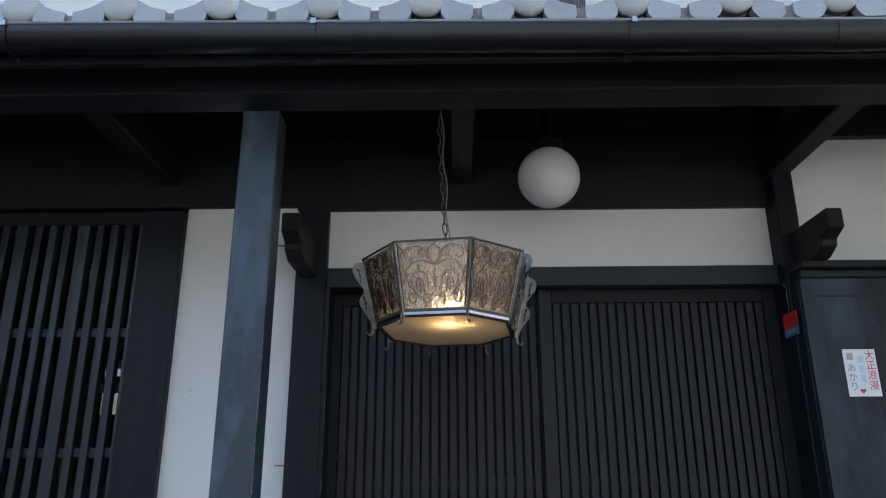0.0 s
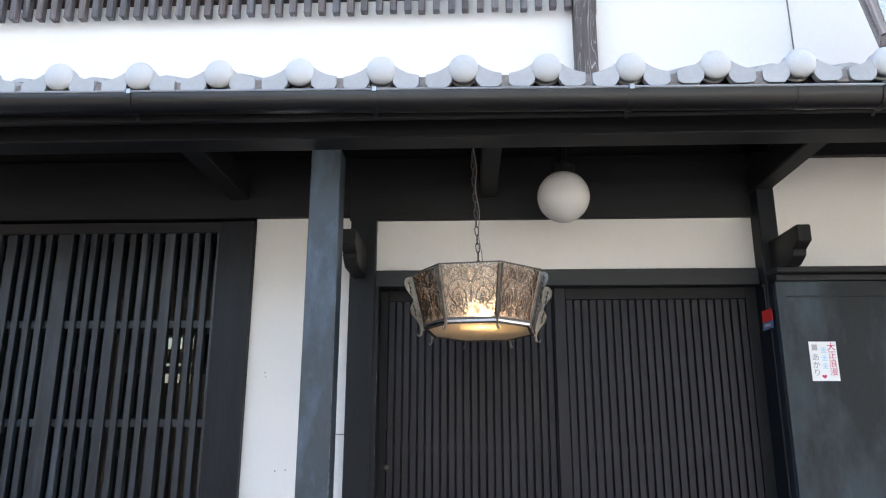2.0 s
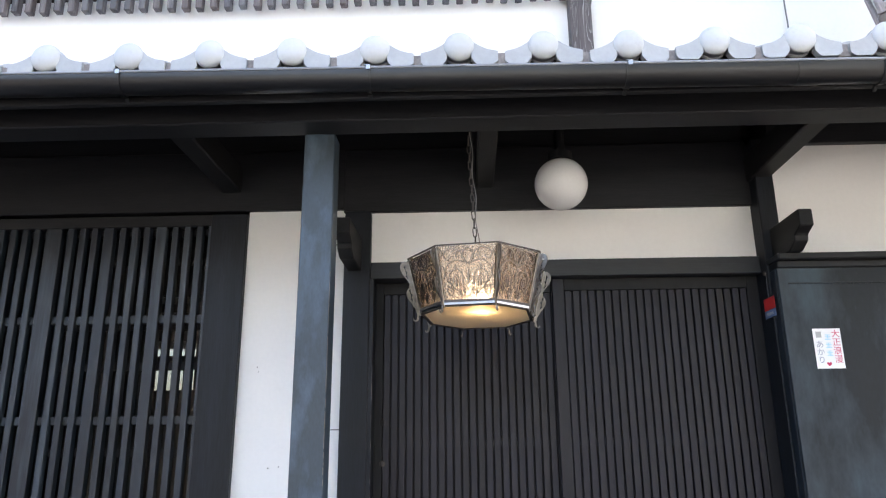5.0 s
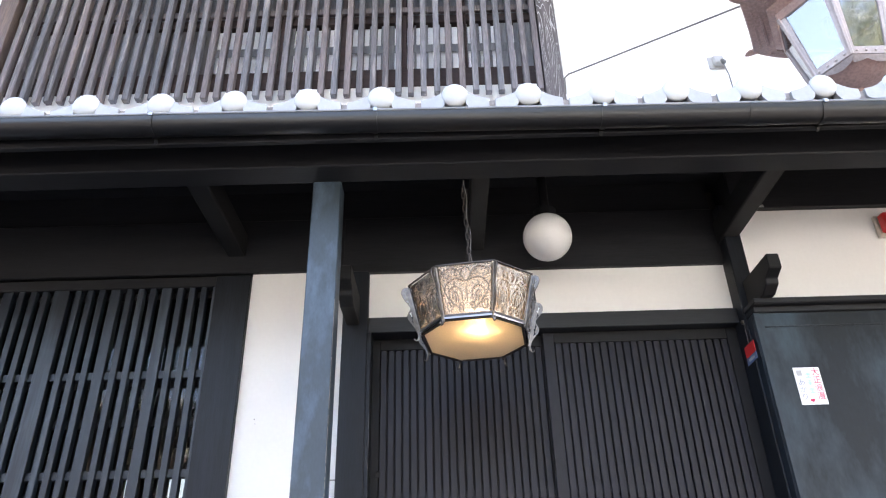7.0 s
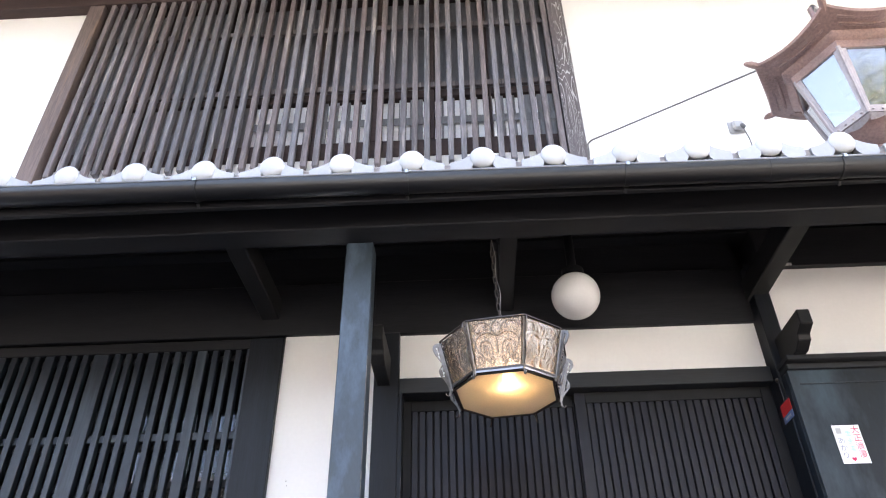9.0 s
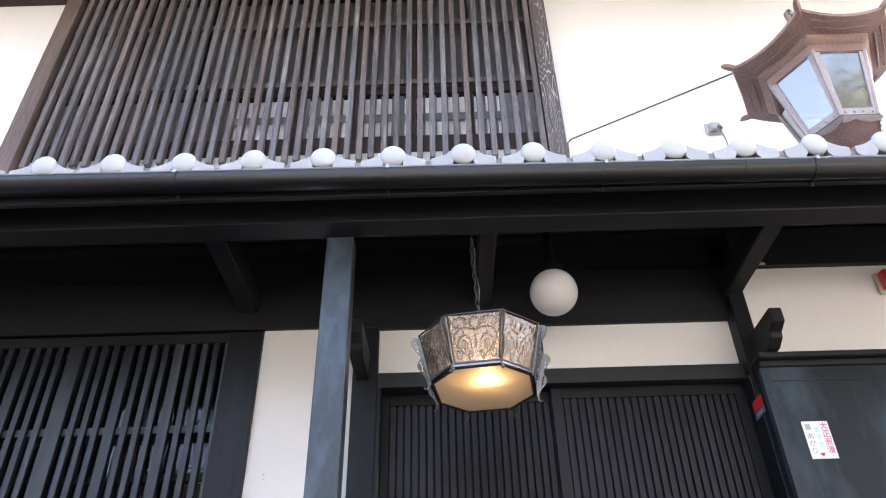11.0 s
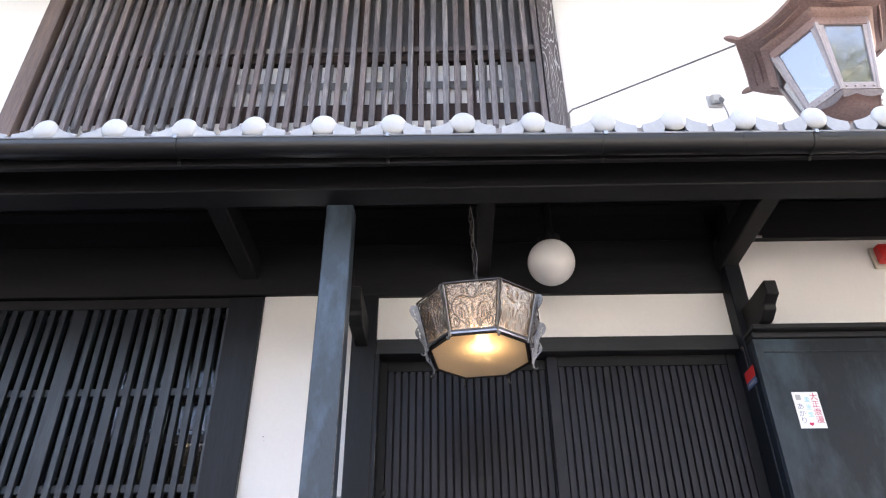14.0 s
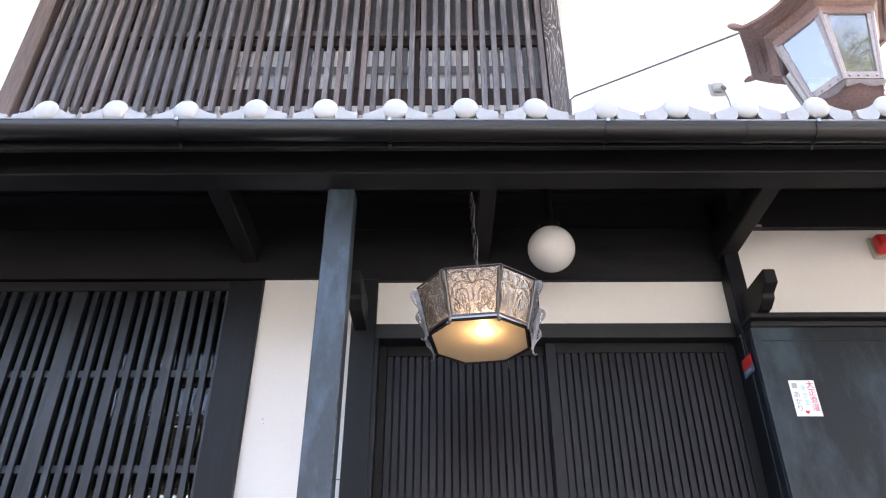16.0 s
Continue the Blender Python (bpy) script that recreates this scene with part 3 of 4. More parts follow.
prism(heart, [(0.010 * 0.062 * 16 * math.sin(a) ** 3 - 0.006, -0.062 + 0.0006 * (13 * math.cos(a) - 5 * math.cos(2 * a) - 2 * math.cos(3 * a) - math.cos(4 * a))) for a in [i * math.tau / 24 for i in range(24)]], "y", -0.0014, -0.0008)
part("heart", heart, red_ink, card, "small red heart")

tag = thing("hanging_tag", "red and blue tag hanging on the side of the door post", "tag", at=(0.8555, -0.060, 1.845))
part("red_field", block(-0.002, 0.0, -0.054, 0.054, -0.018, 0.034, 0), red_paint, tag, "bright red upper field")
part("blue_field", block(-0.002, 0.0, -0.054, 0.054, -0.050, -0.018, 0), blue_print, tag, "blue-grey lower strip")
part("string", tube(bmesh.new(), [(-0.001, 0.0, 0.033), (0.0, -0.002, 0.148)], 0.0012, 5), cable_skin, tag)
bars_bm = bmesh.new()
for k in range(5):
    box(bars_bm, -0.0026, -0.0021, -0.030 + 0.013 * k, -0.022 + 0.013 * k, -0.040, -0.028)
part("illegible_lettering", bars_bm, grey_plastic, tag)

alarm = thing("alarm_lamp", "red warning lamp on a beige base on the white wall", "alarm lamp", at=(1.668, -0.05, 2.46))
part("base", block(-0.062, 0.05, -0.022, 0.0, -0.06, 0.06, 0.006), beige, alarm, "beige plastic base")
part("lens", prism(bmesh.new(), [(-0.022, -0.050), (-0.080, -0.042), (-0.092, -0.026), (-0.074, 0.044), (-0.062, 0.054), (-0.022, 0.054)], "x", -0.052, 0.045, 0.012), red_paint, alarm, "red plastic lens")

label_plate = solid("small_label", prism(bmesh.new(), [(x - 0.02, z) for x, z in ((1.045, 2.580), (1.105, 2.580), (1.105, 2.592), (1.082, 2.594), (1.075, 2.606), (1.068, 2.594), (1.045, 2.592))], "y", -0.084, -0.0798), grey_plastic, "small white label on the black beam", "label")

# ---- tiled lower roof ----
PITCH, FIRST = 0.278, 0.1195
roof = thing("eave_roof", "silver-grey tiled lower roof with round pale knobs along the eave", "roof", kind="structure")
part("roof_deck", prism(bmesh.new(), [(-0.94, 2.503), (-0.08, 2.503 + SLOPE * 0.86), (-0.08, 2.522 + SLOPE * 0.86), (-0.94, 2.522)], "x", LEFT, RIGHT), black_h, roof)


def pan_height(u):
    """Height of the tile's upper face across one pitch, u from 0 to 1 between two ridge lines."""
    return 0.050 * (0.5 + 0.5 * math.cos(math.tau * u)) ** 1.3


def pan_tile(depth):
    """A wave-shaped tile that runs back and up from its front edge."""
    bm, n = bmesh.new(), 14
    rows = []
    for y in (0.0, depth):
        rows.append([bm.verts.new(((i / n - 0.5) * PITCH * 0.995, y, SLOPE * y + pan_height(i / n - 0.5))) for i in range(n + 1)])
        rows.append([bm.verts.new(((i / n - 0.5) * PITCH * 0.995, y, SLOPE * y + pan_height(i / n - 0.5) - 0.016)) for i in range(n + 1)])
    a, b, c, d = rows
    for i in range(n):
        bm.faces.new((a[i], a[i + 1], c[i + 1], c[i])), bm.faces.new((b[i], d[i], d[i + 1], b[i + 1]))
        bm.faces.new((a[i], b[i], b[i + 1], a[i + 1])), bm.faces.new((c[i], c[i + 1], d[i + 1], d[i]))
    bm.faces.new((a[0], c[0], d[0], b[0])), bm.faces.new((a[n], b[n], d[n], c[n]))
    return bm


def eave_face():
    """The hanging front of an eave tile: a band with a sagging upper edge between two knobs, in two halves."""
    bm, n = bmesh.new(), 16
    for side in (-1, 1):
        outline_top, outline_low = [], []
        for i in range(n + 1):
            s = 0.040 + (PITCH / 2 - 0.040 - 0.0118) * i / n
            fall = (i / n)
            round_off = max(0.0, fall - 0.72) / 0.28
            outline_top.append((side * s, 0.060 - 0.040 * math.sin(fall * math.pi / 2) ** 0.85 - 0.003 * round_off ** 3))
            outline_low.append((side * s, -0.030 + 0.024 * max(0.0, 1 - fall / 0.24) ** 1.5 + 0.014 * round_off ** 2.5))
        prism(bm, outline_top + outline_low[::-1], "y", -0.012, 0.012)
    return bm


face_me = mesh_of("eave_tile", eave_face(), tile_clay, True)
back_me = mesh_of("tile_back", pan_tile(0.24), tile_clay, True)
row_me = mesh_of("roof_tile", pan_tile(0.245), tile_clay, True)
joint_me = mesh_of("joint", block(-0.026, 0.026, -0.004, 0.010, -0.030, 0.0175, 0.002), mortar)
dome = [(0.0505 * math.sin(radians(a)), -0.023 * math.cos(radians(a))) for a in (3, 14, 26, 38, 50, 62, 74, 84, 90)]
knob_bm = lathe(bmesh.new(), dome + [(0.050, 0.004), (0.0465, 0.008), (0.0445, 0.035)], 28, pose(0, 0, 0, -90 + math.degrees(math.atan(SLOPE)) * 0.2))
knob_me = mesh_of("knob", knob_bm, knob_clay, True)
ring_me = mesh_of("knob_collar", lathe(bmesh.new(), [(0.048, 0.020), (0.051, 0.022), (0.051, 0.028), (0.048, 0.030)], 24, pose(0, 0, 0, -90)), tile_clay, True)
first_k, last_k = int((LEFT - FIRST) / PITCH) + 1, int((RIGHT - FIRST) / PITCH) - 1
rng = random.Random(4)
for k in range(first_k, last_k + 1):
    cx = FIRST + k * PITCH
    wob = rng.uniform(-0.003, 0.003)
    tile = share("eave_tile", face_me, roof, pose(cx, -0.975 + rng.uniform(-0.003, 0.003), 2.512 + wob, 0, rng.uniform(-0.8, 0.8), 0))
    tagged(tile, "pale grey eave tile with a scalloped front")
    share("knob", knob_me, tile, pose(0, -0.008, 0.038, rng.uniform(-2, 2), 0, rng.uniform(-4, 4)))
    share("knob_collar", ring_me, tile, pose(0, 0.003, 0.038))
    share("tile_back", back_me, tile, pose(0, 0.012, 0.005))
    share("joint", joint_me, tile, pose(PITCH / 2, 0.004, 0))
    for r in range(4):
        share("roof_tile", row_me, roof, pose(cx + rng.uniform(-0.002, 0.002), -0.78 + 0.20 * r, 2.537 + SLOPE * (0.18 + 0.20 * r) + rng.uniform(-0.002, 0.002), 2.5))

# ---- rain gutter ----
gut = thing("rain_gutter", "dark brown half-round rain gutter along the eave with bright clips", "gutter")
GY, GZ, GR = -0.974, 2.461, 0.046
FALL = math.atan(0.009)            # the gutter drains towards +x
gut.rotation_euler = (0, FALL, 0)
gut.location = (-GZ * math.sin(FALL), 0, -0.0029)


def gutter_arc(grow, count=20, stop=1.0):
    """Deep rounded trough: upright at the rim, rounding under; grow: how far outside the trough's outer skin."""
    pts = []
    for i in range(count + 1):
        a = math.pi * stop * i / count
        c, s = math.cos(a), math.sin(a)
        pts.append((GY - (GR + grow) * math.copysign(abs(c) ** 0.86, c), GZ - (0.058 + grow) * s ** 0.86))
    return pts


gm = bmesh.new()
prism(gm, gutter_arc(0) + gutter_arc(-0.003)[::-1], "x", LEFT, RIGHT)
part("trough", gm, gutter_skin, gut, smooth=True)
part("rolled_rim", tube(bmesh.new(), [(LEFT, GY - GR, GZ), (RIGHT, GY - GR, GZ)], 0.005, 8), rim_highlight, gut, "rolled rim with its sky highlight in the colour", smooth=True)
for sx in (-2.37, 0.68):
    part("joint_sleeve", prism(bmesh.new(), gutter_arc(0.002) + gutter_arc(0.0003)[::-1], "x", sx - 0.04, sx + 0.04), gutter_skin, gut, smooth=True)
for bx in (-4.05, -3.22, -2.39, -1.560, -0.735, 0.107, 0.915, 1.74, 2.57):
    hanger = part("strap", prism(bmesh.new(), gutter_arc(0.004, 16, 0.84) + gutter_arc(0.0008, 16, 0.84)[::-1], "x", bx - 0.009, bx + 0.009), gutter_skin, gut)
    part("tail", prism(bmesh.new(), [(GY + 0.036, GZ - 0.048), (-0.925, GZ - 0.056), (-0.925, GZ - 0.068), (GY + 0.034, GZ - 0.056)], "x", bx - 0.006, bx + 0.006, 0.001), gutter_skin, hanger)
    clip = bmesh.new()
    box(clip, bx - 0.011, bx + 0.011, GY - GR - 0.008, GY - GR + 0.014, GZ + 0.005, GZ + 0.008, 0.001)
    box(clip, bx - 0.004, bx + 0.010, GY - GR - 0.0085, GY - GR - 0.006, GZ - 0.010, GZ + 0.006, 0.001)
    part("clip", clip, zinc, hanger, "bright bent zinc clip")

# ---- upper lattice window ----
grille = thing("upper_lattice_window", "weathered brown-grey wooden lattice of close upright bars over the upper window", "window")
FRONT = -0.15
part("side_board", block(0.0765, 0.178, FRONT - 0.005, -0.0805, 2.90, 4.884, 0.003), board_wood, grille, "broad weathered side board with pale flaked grain")
part("side_board", block(-3.035, -2.931, FRONT - 0.005, -0.0805, 2.90, 4.884, 0.003), brown_side, grille, "broad weathered reddish-brown side board")
upper_bar = mesh_of("bar", block(-0.016, 0.016, -0.02, 0.02, 3.318, 5.0, 0.003), old_wood)
nbars = 43
for k in range(nbars):
    share("bar", upper_bar, grille, pose(0.053 - k * 0.0696 + rng.uniform(-0.0015, 0.0015), FRONT + 0.02 + rng.uniform(-0.002, 0.002), rng.uniform(-0.004, 0.004), 0, rng.uniform(-0.02, 0.02), rng.uniform(-2.5, 2.5)))
for z in (3.98, 4.55):
    part("crossbar", block(-2.925, 0.0755, FRONT + 0.041, FRONT + 0.062, z - 0.022, z + 0.022, 0.002), old_wood, grille)

inner_win = thing("upper_window", "dark wooden upper window with a slatted screen over white paper panes", "window", at=(0, 0, 0))
part("sill", block(WIN_L, WIN_R, -0.085, 0.10, WIN_B, 3.545, 0.004), old_dark, inner_win, "dark reddish sill")
part("head", block(WIN_L, WIN_R, -0.078, 0.02, 3.905, 3.965, 0.003), old_dark, inner_win, "dark rail over the slatted screen")
part("mid_rail", block(-1.80, WIN_R - 0.03, -0.064, -0.0615, 3.685, 3.745, 0.001), grey_panel, inner_win)
# each sash: its ends and the middles of the open strips between its slats
SASHES = ((-1.80, -1.396, (-1.742, -1.674, -1.608, -1.540, -1.472)), (-1.346, -1.046, (-1.300, -1.234, -1.164, -1.096)),
          (-1.008, -0.697, (-0.968, -0.900, -0.832, -0.728)), (-0.669, -0.340, (-0.650, -0.595, -0.527, -0.457, -0.389)),
          (-0.327, 0.045, (-0.306, -0.238, -0.170, -0.066, -0.003)))
for (s0, s1, gaps), half in zip(SASHES, (0.019, 0.019, 0.014, 0.021, 0.0145)):
    edges = [s0] + [v for g in gaps for v in (g - half, g + half)] + [s1]
    for a, b in zip(edges[::2], edges[1::2]):
        if b - a > 0.006:
            part("screen_slat", block(a, b, -0.060, -0.050, 3.545, 3.905, 0.0015), grey_panel, inner_win)
    part("paper_pane", block(s0, s1, -0.046, -0.042, 3.565, 3.895, 0), paper, inner_win, "white paper panes")
part("lower_board", block(WIN_L, -1.801, -0.056, -0.036, 3.545, 3.905, 0.002), brown_board, inner_win, "brown-grey weathered boards")
for px, w in ((-2.90, 0.04), (-2.48, 0.03), (-2.075, 0.035), (-1.396, 0.050), (-1.046, 0.038), (-0.697, 0.028), (-0.340, 0.013), (0.045, 0.030)):
    part("upright", block(px, px + w, -0.086, 0.034, 3.545, 5.0, 0.003), old_dark, inner_win)
part("upper_board", block(WIN_L, WIN_R, -0.030, -0.010, 3.965, 5.0, 0), dim_board, inner_win, "dim grey boards behind the lattice")

# ---- globe lamp under the eave ----
globe = thing("globe_lamp", "round white opal glass lamp, unlit, under the dark eave", "lamp", at=(-0.027, -0.286, 2.326))
gb = bmesh.new()
bmesh.ops.create_uvsphere(gb, u_segments=40, v_segments=24, radius=0.1095)
part("globe", gb, opal, globe, "white opal glass globe", True)
# near-black colour sinks the neck into the eave's shade
part("neck", lathe(bmesh.new(), [(0.045, 0.100), (0.052, 0.104), (0.052, 0.135), (0.022, 0.145), (0.022, 0.385), (0.05, 0.39), (0.05, 0.41)], 24), shaded_black, globe, "black neck", True)

# ---- hanging lantern ----
LX, LY = -0.387, -0.606
lantern = thing("hanging_lantern", "lit octagonal silver filigree lantern with amber glass, hanging by a chain", "lantern", at=(LX, LY, 0))
lantern.matrix_world = pose(LX, LY, 1.81, -3, 0, -9) @ pose(0, 0, -1.81)       # it hangs a little askew
TOPZ, LOWZ, R_TOP, R_LOW = 1.909, 1.720, 0.253, 0.206


def ring_point(r, k, z):
    a = radians(-90 + 22.5 + 45 * k + (2 if k % 2 == 0 else -2))
    return Vector((r * math.cos(a), r * math.sin(a), z))


def ring_bar(r_in, r_out, z0, z1):
    bm = bmesh.new()
    loops = [[bm.verts.new(ring_point(r, k, z)) for k in range(8)] for r, z in ((r_in, z0), (r_out, z0), (r_out, z1), (r_in, z1))]
    for one, two in zip(loops, loops[1:] + loops[:1]):
        for k in range(8):
            bm.faces.new((one[k], one[(k + 1) % 8], two[(k + 1) % 8], two[k]))
    return bm


def octagon_plate(r, z0, z1):
    bm = bmesh.new()
    return prism(bm, [tuple(ring_point(r, k, 0))[:2] for k in range(8)], "z", z0, z1)


part("top_rim", ring_bar(R_TOP - 0.004, R_TOP + 0.002, TOPZ - 0.003, TOPZ + 0.001), dull_iron, lantern, "thin dark top rim")
part("bottom_band", ring_bar(R_LOW - 0.004, R_LOW + 0.003, LOWZ - 0.005, LOWZ + 0.0025), polished, lantern, "polished silver band under the panels")
part("lower_frame", ring_bar(R_LOW - 0.003, R_LOW + 0.004, LOWZ + 0.0027, LOWZ + 0.011), dull_iron, lantern, "dark frame under the panes")
# added plate keeps bulb light off the globe; grey keeps the panes less warm
part("top_plate", octagon_plate(R_TOP - 0.035, TOPZ - 0.010, TOPZ - 0.007), stop_grey, lantern, "grey plate added to hold back the bulb's light")
part("bottom_rim", ring_bar(R_LOW - 0.014, R_LOW - 0.0042, LOWZ - 0.008, LOWZ + 0.002), dull_iron, lantern, "dark rim round the frosted glass")


part("diffuser", octagon_plate(R_LOW - 0.0142, LOWZ - 0.005, LOWZ - 0.003), diffuser_glass, lantern, "frosted warm glass glowing from the bulb")


def smooth_line(points, steps=6):
    """A smooth curve through a few points."""
    pts = [Vector(p) for p in points]
    pts = [2 * pts[0] - pts[1]] + pts + [2 * pts[-1] - pts[-2]]
    curve = []
    for a, b, c, d in zip(pts, pts[1:], pts[2:], pts[3:]):
        for i in range(steps):
            f = i / steps
            curve.append(0.5 * (2 * b + (c - a) * f + (2 * a - 5 * b + 4 * c - d) * f ** 2 + (3 * b - a - 3 * c + d) * f ** 3))
    return curve + [pts[-2]]


def ribbon(bm, points, out, width, thick):
    """A flat cut strip that follows points; width: a number, or a function of the share of the way."""
    rows, count = [], len(points)
    for i, p in enumerate(points):
        way = (points[min(i + 1, count - 1)] - points[max(i - 1, 0)]).normalized()
        w = width(i / (count - 1)) if callable(width) else width
        across = way.cross(out).normalized() * (w / 2)
        rows.append([bm.verts.new(q) for q in (p - across, p + across, p + across * 0.8 + out * thick, p - across * 0.8 + out * thick)])
    for one, two in zip(rows, rows[1:]):
        for k in range(4):
            bm.faces.new((one[k], one[(k + 1) % 4], two[(k + 1) % 4], two[k]))
    bm.faces.new(rows[0][::-1]), bm.faces.new(rows[-1])


def leaf_width(f):
    return 0.0010 + 0.0072 * math.sin(math.pi * f) ** 1.2


def wire_pattern():
    """Scroll lines of one panel, with their widths: u runs from -1 to 1 across, v from 0 to 1 up."""
    def curl(cu, cv, r, a0, turn, n=16):
        """A spiral that winds inwards."""
        return [(cu + 1.12 * r * (1 - 0.72 * i / n) * math.cos(radians(a0 + turn * i / n)), cv + r * (1 - 0.72 * i / n) * math.sin(radians(a0 + turn * i / n))) for i in range(n + 1)]

    WIRE = 0.0046
    lines = [(smooth_line([(0, 0.22), (0, 0.62)]), leaf_width)]
    for s in (-1, 1):
        def side(*pts):
            return smooth_line([(s * u, v) for u, v in pts])
        lines += [
            (side((0, 0.985), (0.14, 0.92), (0.17, 0.83), (0.11, 0.74), (0, 0.67)), WIRE),                      # half of the top almond
            (side((0.02, 0.66), (0.20, 0.71), (0.44, 0.74), (0.68, 0.69), (0.86, 0.55), (0.84, 0.40), (0.64, 0.24), (0.40, 0.12), (0.28, 0.0)), WIRE),  # heart
            (side((0.18, 0.76), (0.26, 0.90), (0.50, 0.975), (0.76, 0.93), (0.86, 0.82), (0.74, 0.755), (0.62, 0.80)), WIRE),  # upper loop
            ([(s * u, v) for u, v in curl(0.36, 0.84, 0.075, 100, -300)], WIRE),                                # curl beside the almond
            (side((0.99, 0.98), (0.90, 0.90), (0.98, 0.80)), WIRE),
            (side((0.20, 0.26), (0.22, 0.44), (0.34, 0.55), (0.47, 0.56), (0.60, 0.54), (0.72, 0.45), (0.70, 0.34)), WIRE),     # arch within the heart
            (side((0.36, 0.22), (0.37, 0.38), (0.47, 0.46), (0.57, 0.40), (0.58, 0.28)), WIRE),                 # smaller arch
            (side((0.47, 0.54), (0.47, 0.68)), leaf_width),                                                     # bud
            (side((0.47, 0.20), (0.47, 0.42)), leaf_width),
            ([(s * u, v) for u, v in curl(0.76, 0.17, 0.155, 75, 500)], WIRE),                                  # lower corner curl
            ([(s * u, v) for u, v in curl(0.24, 0.12, 0.105, 160, -480)], WIRE),                                # lower inner curl
            (side((0.99, 0.66), (0.90, 0.58), (0.88, 0.48), (0.99, 0.36)), WIRE),
            (side((0.99, 0.06), (0.92, 0.02)), WIRE),
        ]
    return lines


PATTERN = wire_pattern()
for k in range(8):
    a, b, c, d = ring_point(R_LOW, k - 1, LOWZ + 0.010), ring_point(R_LOW, k, LOWZ + 0.010), ring_point(R_TOP, k, TOPZ - 0.004), ring_point(R_TOP, k - 1, TOPZ - 0.004)
    out = (b - a).cross(d - a).normalized()

    def on_face(u, v, lift):
        low, high = a.lerp(b, 0.5 + 0.5 * u), d.lerp(c, 0.5 + 0.5 * u)
        return low.lerp(high, v) + out * lift

    pane = bmesh.new()
    n_u, n_v = 14, 12
    front = [[pane.verts.new(on_face(-0.97 + 1.94 * i / n_u, j / n_v, -0.009 + 0.0012 * noise.noise((i * 0.9 + 31 * k, j * 0.9, 3.1)))) for i in range(n_u + 1)] for j in range(n_v + 1)]
    for j in range(n_v):
        for i in range(n_u):
            pane.faces.new((front[j][i], front[j][i + 1], front[j + 1][i + 1], front[j + 1][i]))
    bmesh.ops.solidify(pane, geom=pane.faces[:], thickness=0.002)
    glass_pane = part("amber_pane", pane, amber, lantern, "rippled amber glass pane", True)
    wires = bmesh.new()
    for line, wide in PATTERN:
        ribbon(wires, [on_face(0.93 * u, 0.03 + 0.94 * v, -0.0035) for u, v in line], out, wide, 0.0030)
    for side in (-0.93, 0.93):
        tube(wires, [on_face(side, 0.0, 0), on_face(side, 1.0, 0)], 0.0024, 5)
    part("filigree", wires, filigree_metal, glass_pane, "silver scrollwork over the pane", True)

# each corner leg: a thin cut plate with an S-shaped outer edge and twig-shaped slots, a rod on its inner edge, a curled foot
OUTER = ((0.180, 0.003), (0.178, 0.015), (0.172, 0.026), (0.162, 0.033), (0.148, 0.036), (0.130, 0.031), (0.112, 0.021), (0.098, 0.014), (0.088, 0.017), (0.076, 0.027),
         (0.064, 0.034), (0.050, 0.034), (0.036, 0.027), (0.022, 0.019), (0.006, 0.013), (-0.010, 0.012), (-0.020, 0.015), (-0.027, 0.020))
SLOTS = ((0.106, 0.170, 0.016), (0.028, 0.086, 0.0165))      # from, to, and the middle's distance from the rod


def fin_edge(z):
    for (z1, r1), (z0, r0) in zip(OUTER, OUTER[1:]):
        if z0 <= z <= z1:
            return r0 + (r1 - r0) * (z - z0) / (z1 - z0)
    return 0.003


def fin_rows(count=72):
    """For each height: its solid stretches, as pairs of distances from the rod."""
    rows = []
    for i in range(count + 1):
        z = -0.027 + 0.205 * i / count
        r_in, r_out = 0.0 if z > 0.002 else min(0.010, 0.0045 - 0.2 * z), fin_edge(z)
        hole = None
        for z0, z1, mid in SLOTS:
            if z0 < z < z1:
                f = (z - z0) / (z1 - z0)
                mid += 0.004 * math.sin(math.pi * f) - 0.002
                wide = 0.0015 * math.sin(math.pi * f) ** 0.5
                twig = [max(0.0, 0.0062 * (f - f0) / 0.16) if f0 < f < f0 + 0.16 else 0.0 for f0 in (0.14, 0.42, 0.66)]     # side shoots slant upwards
                hole = (max(mid - wide - twig[1], r_in + 0.003), min(mid + wide + twig[0] + twig[2], r_out - 0.003))
        rows.append((z, r_in, r_out, hole if hole and hole[1] - hole[0] > 0.001 else None))
    return rows


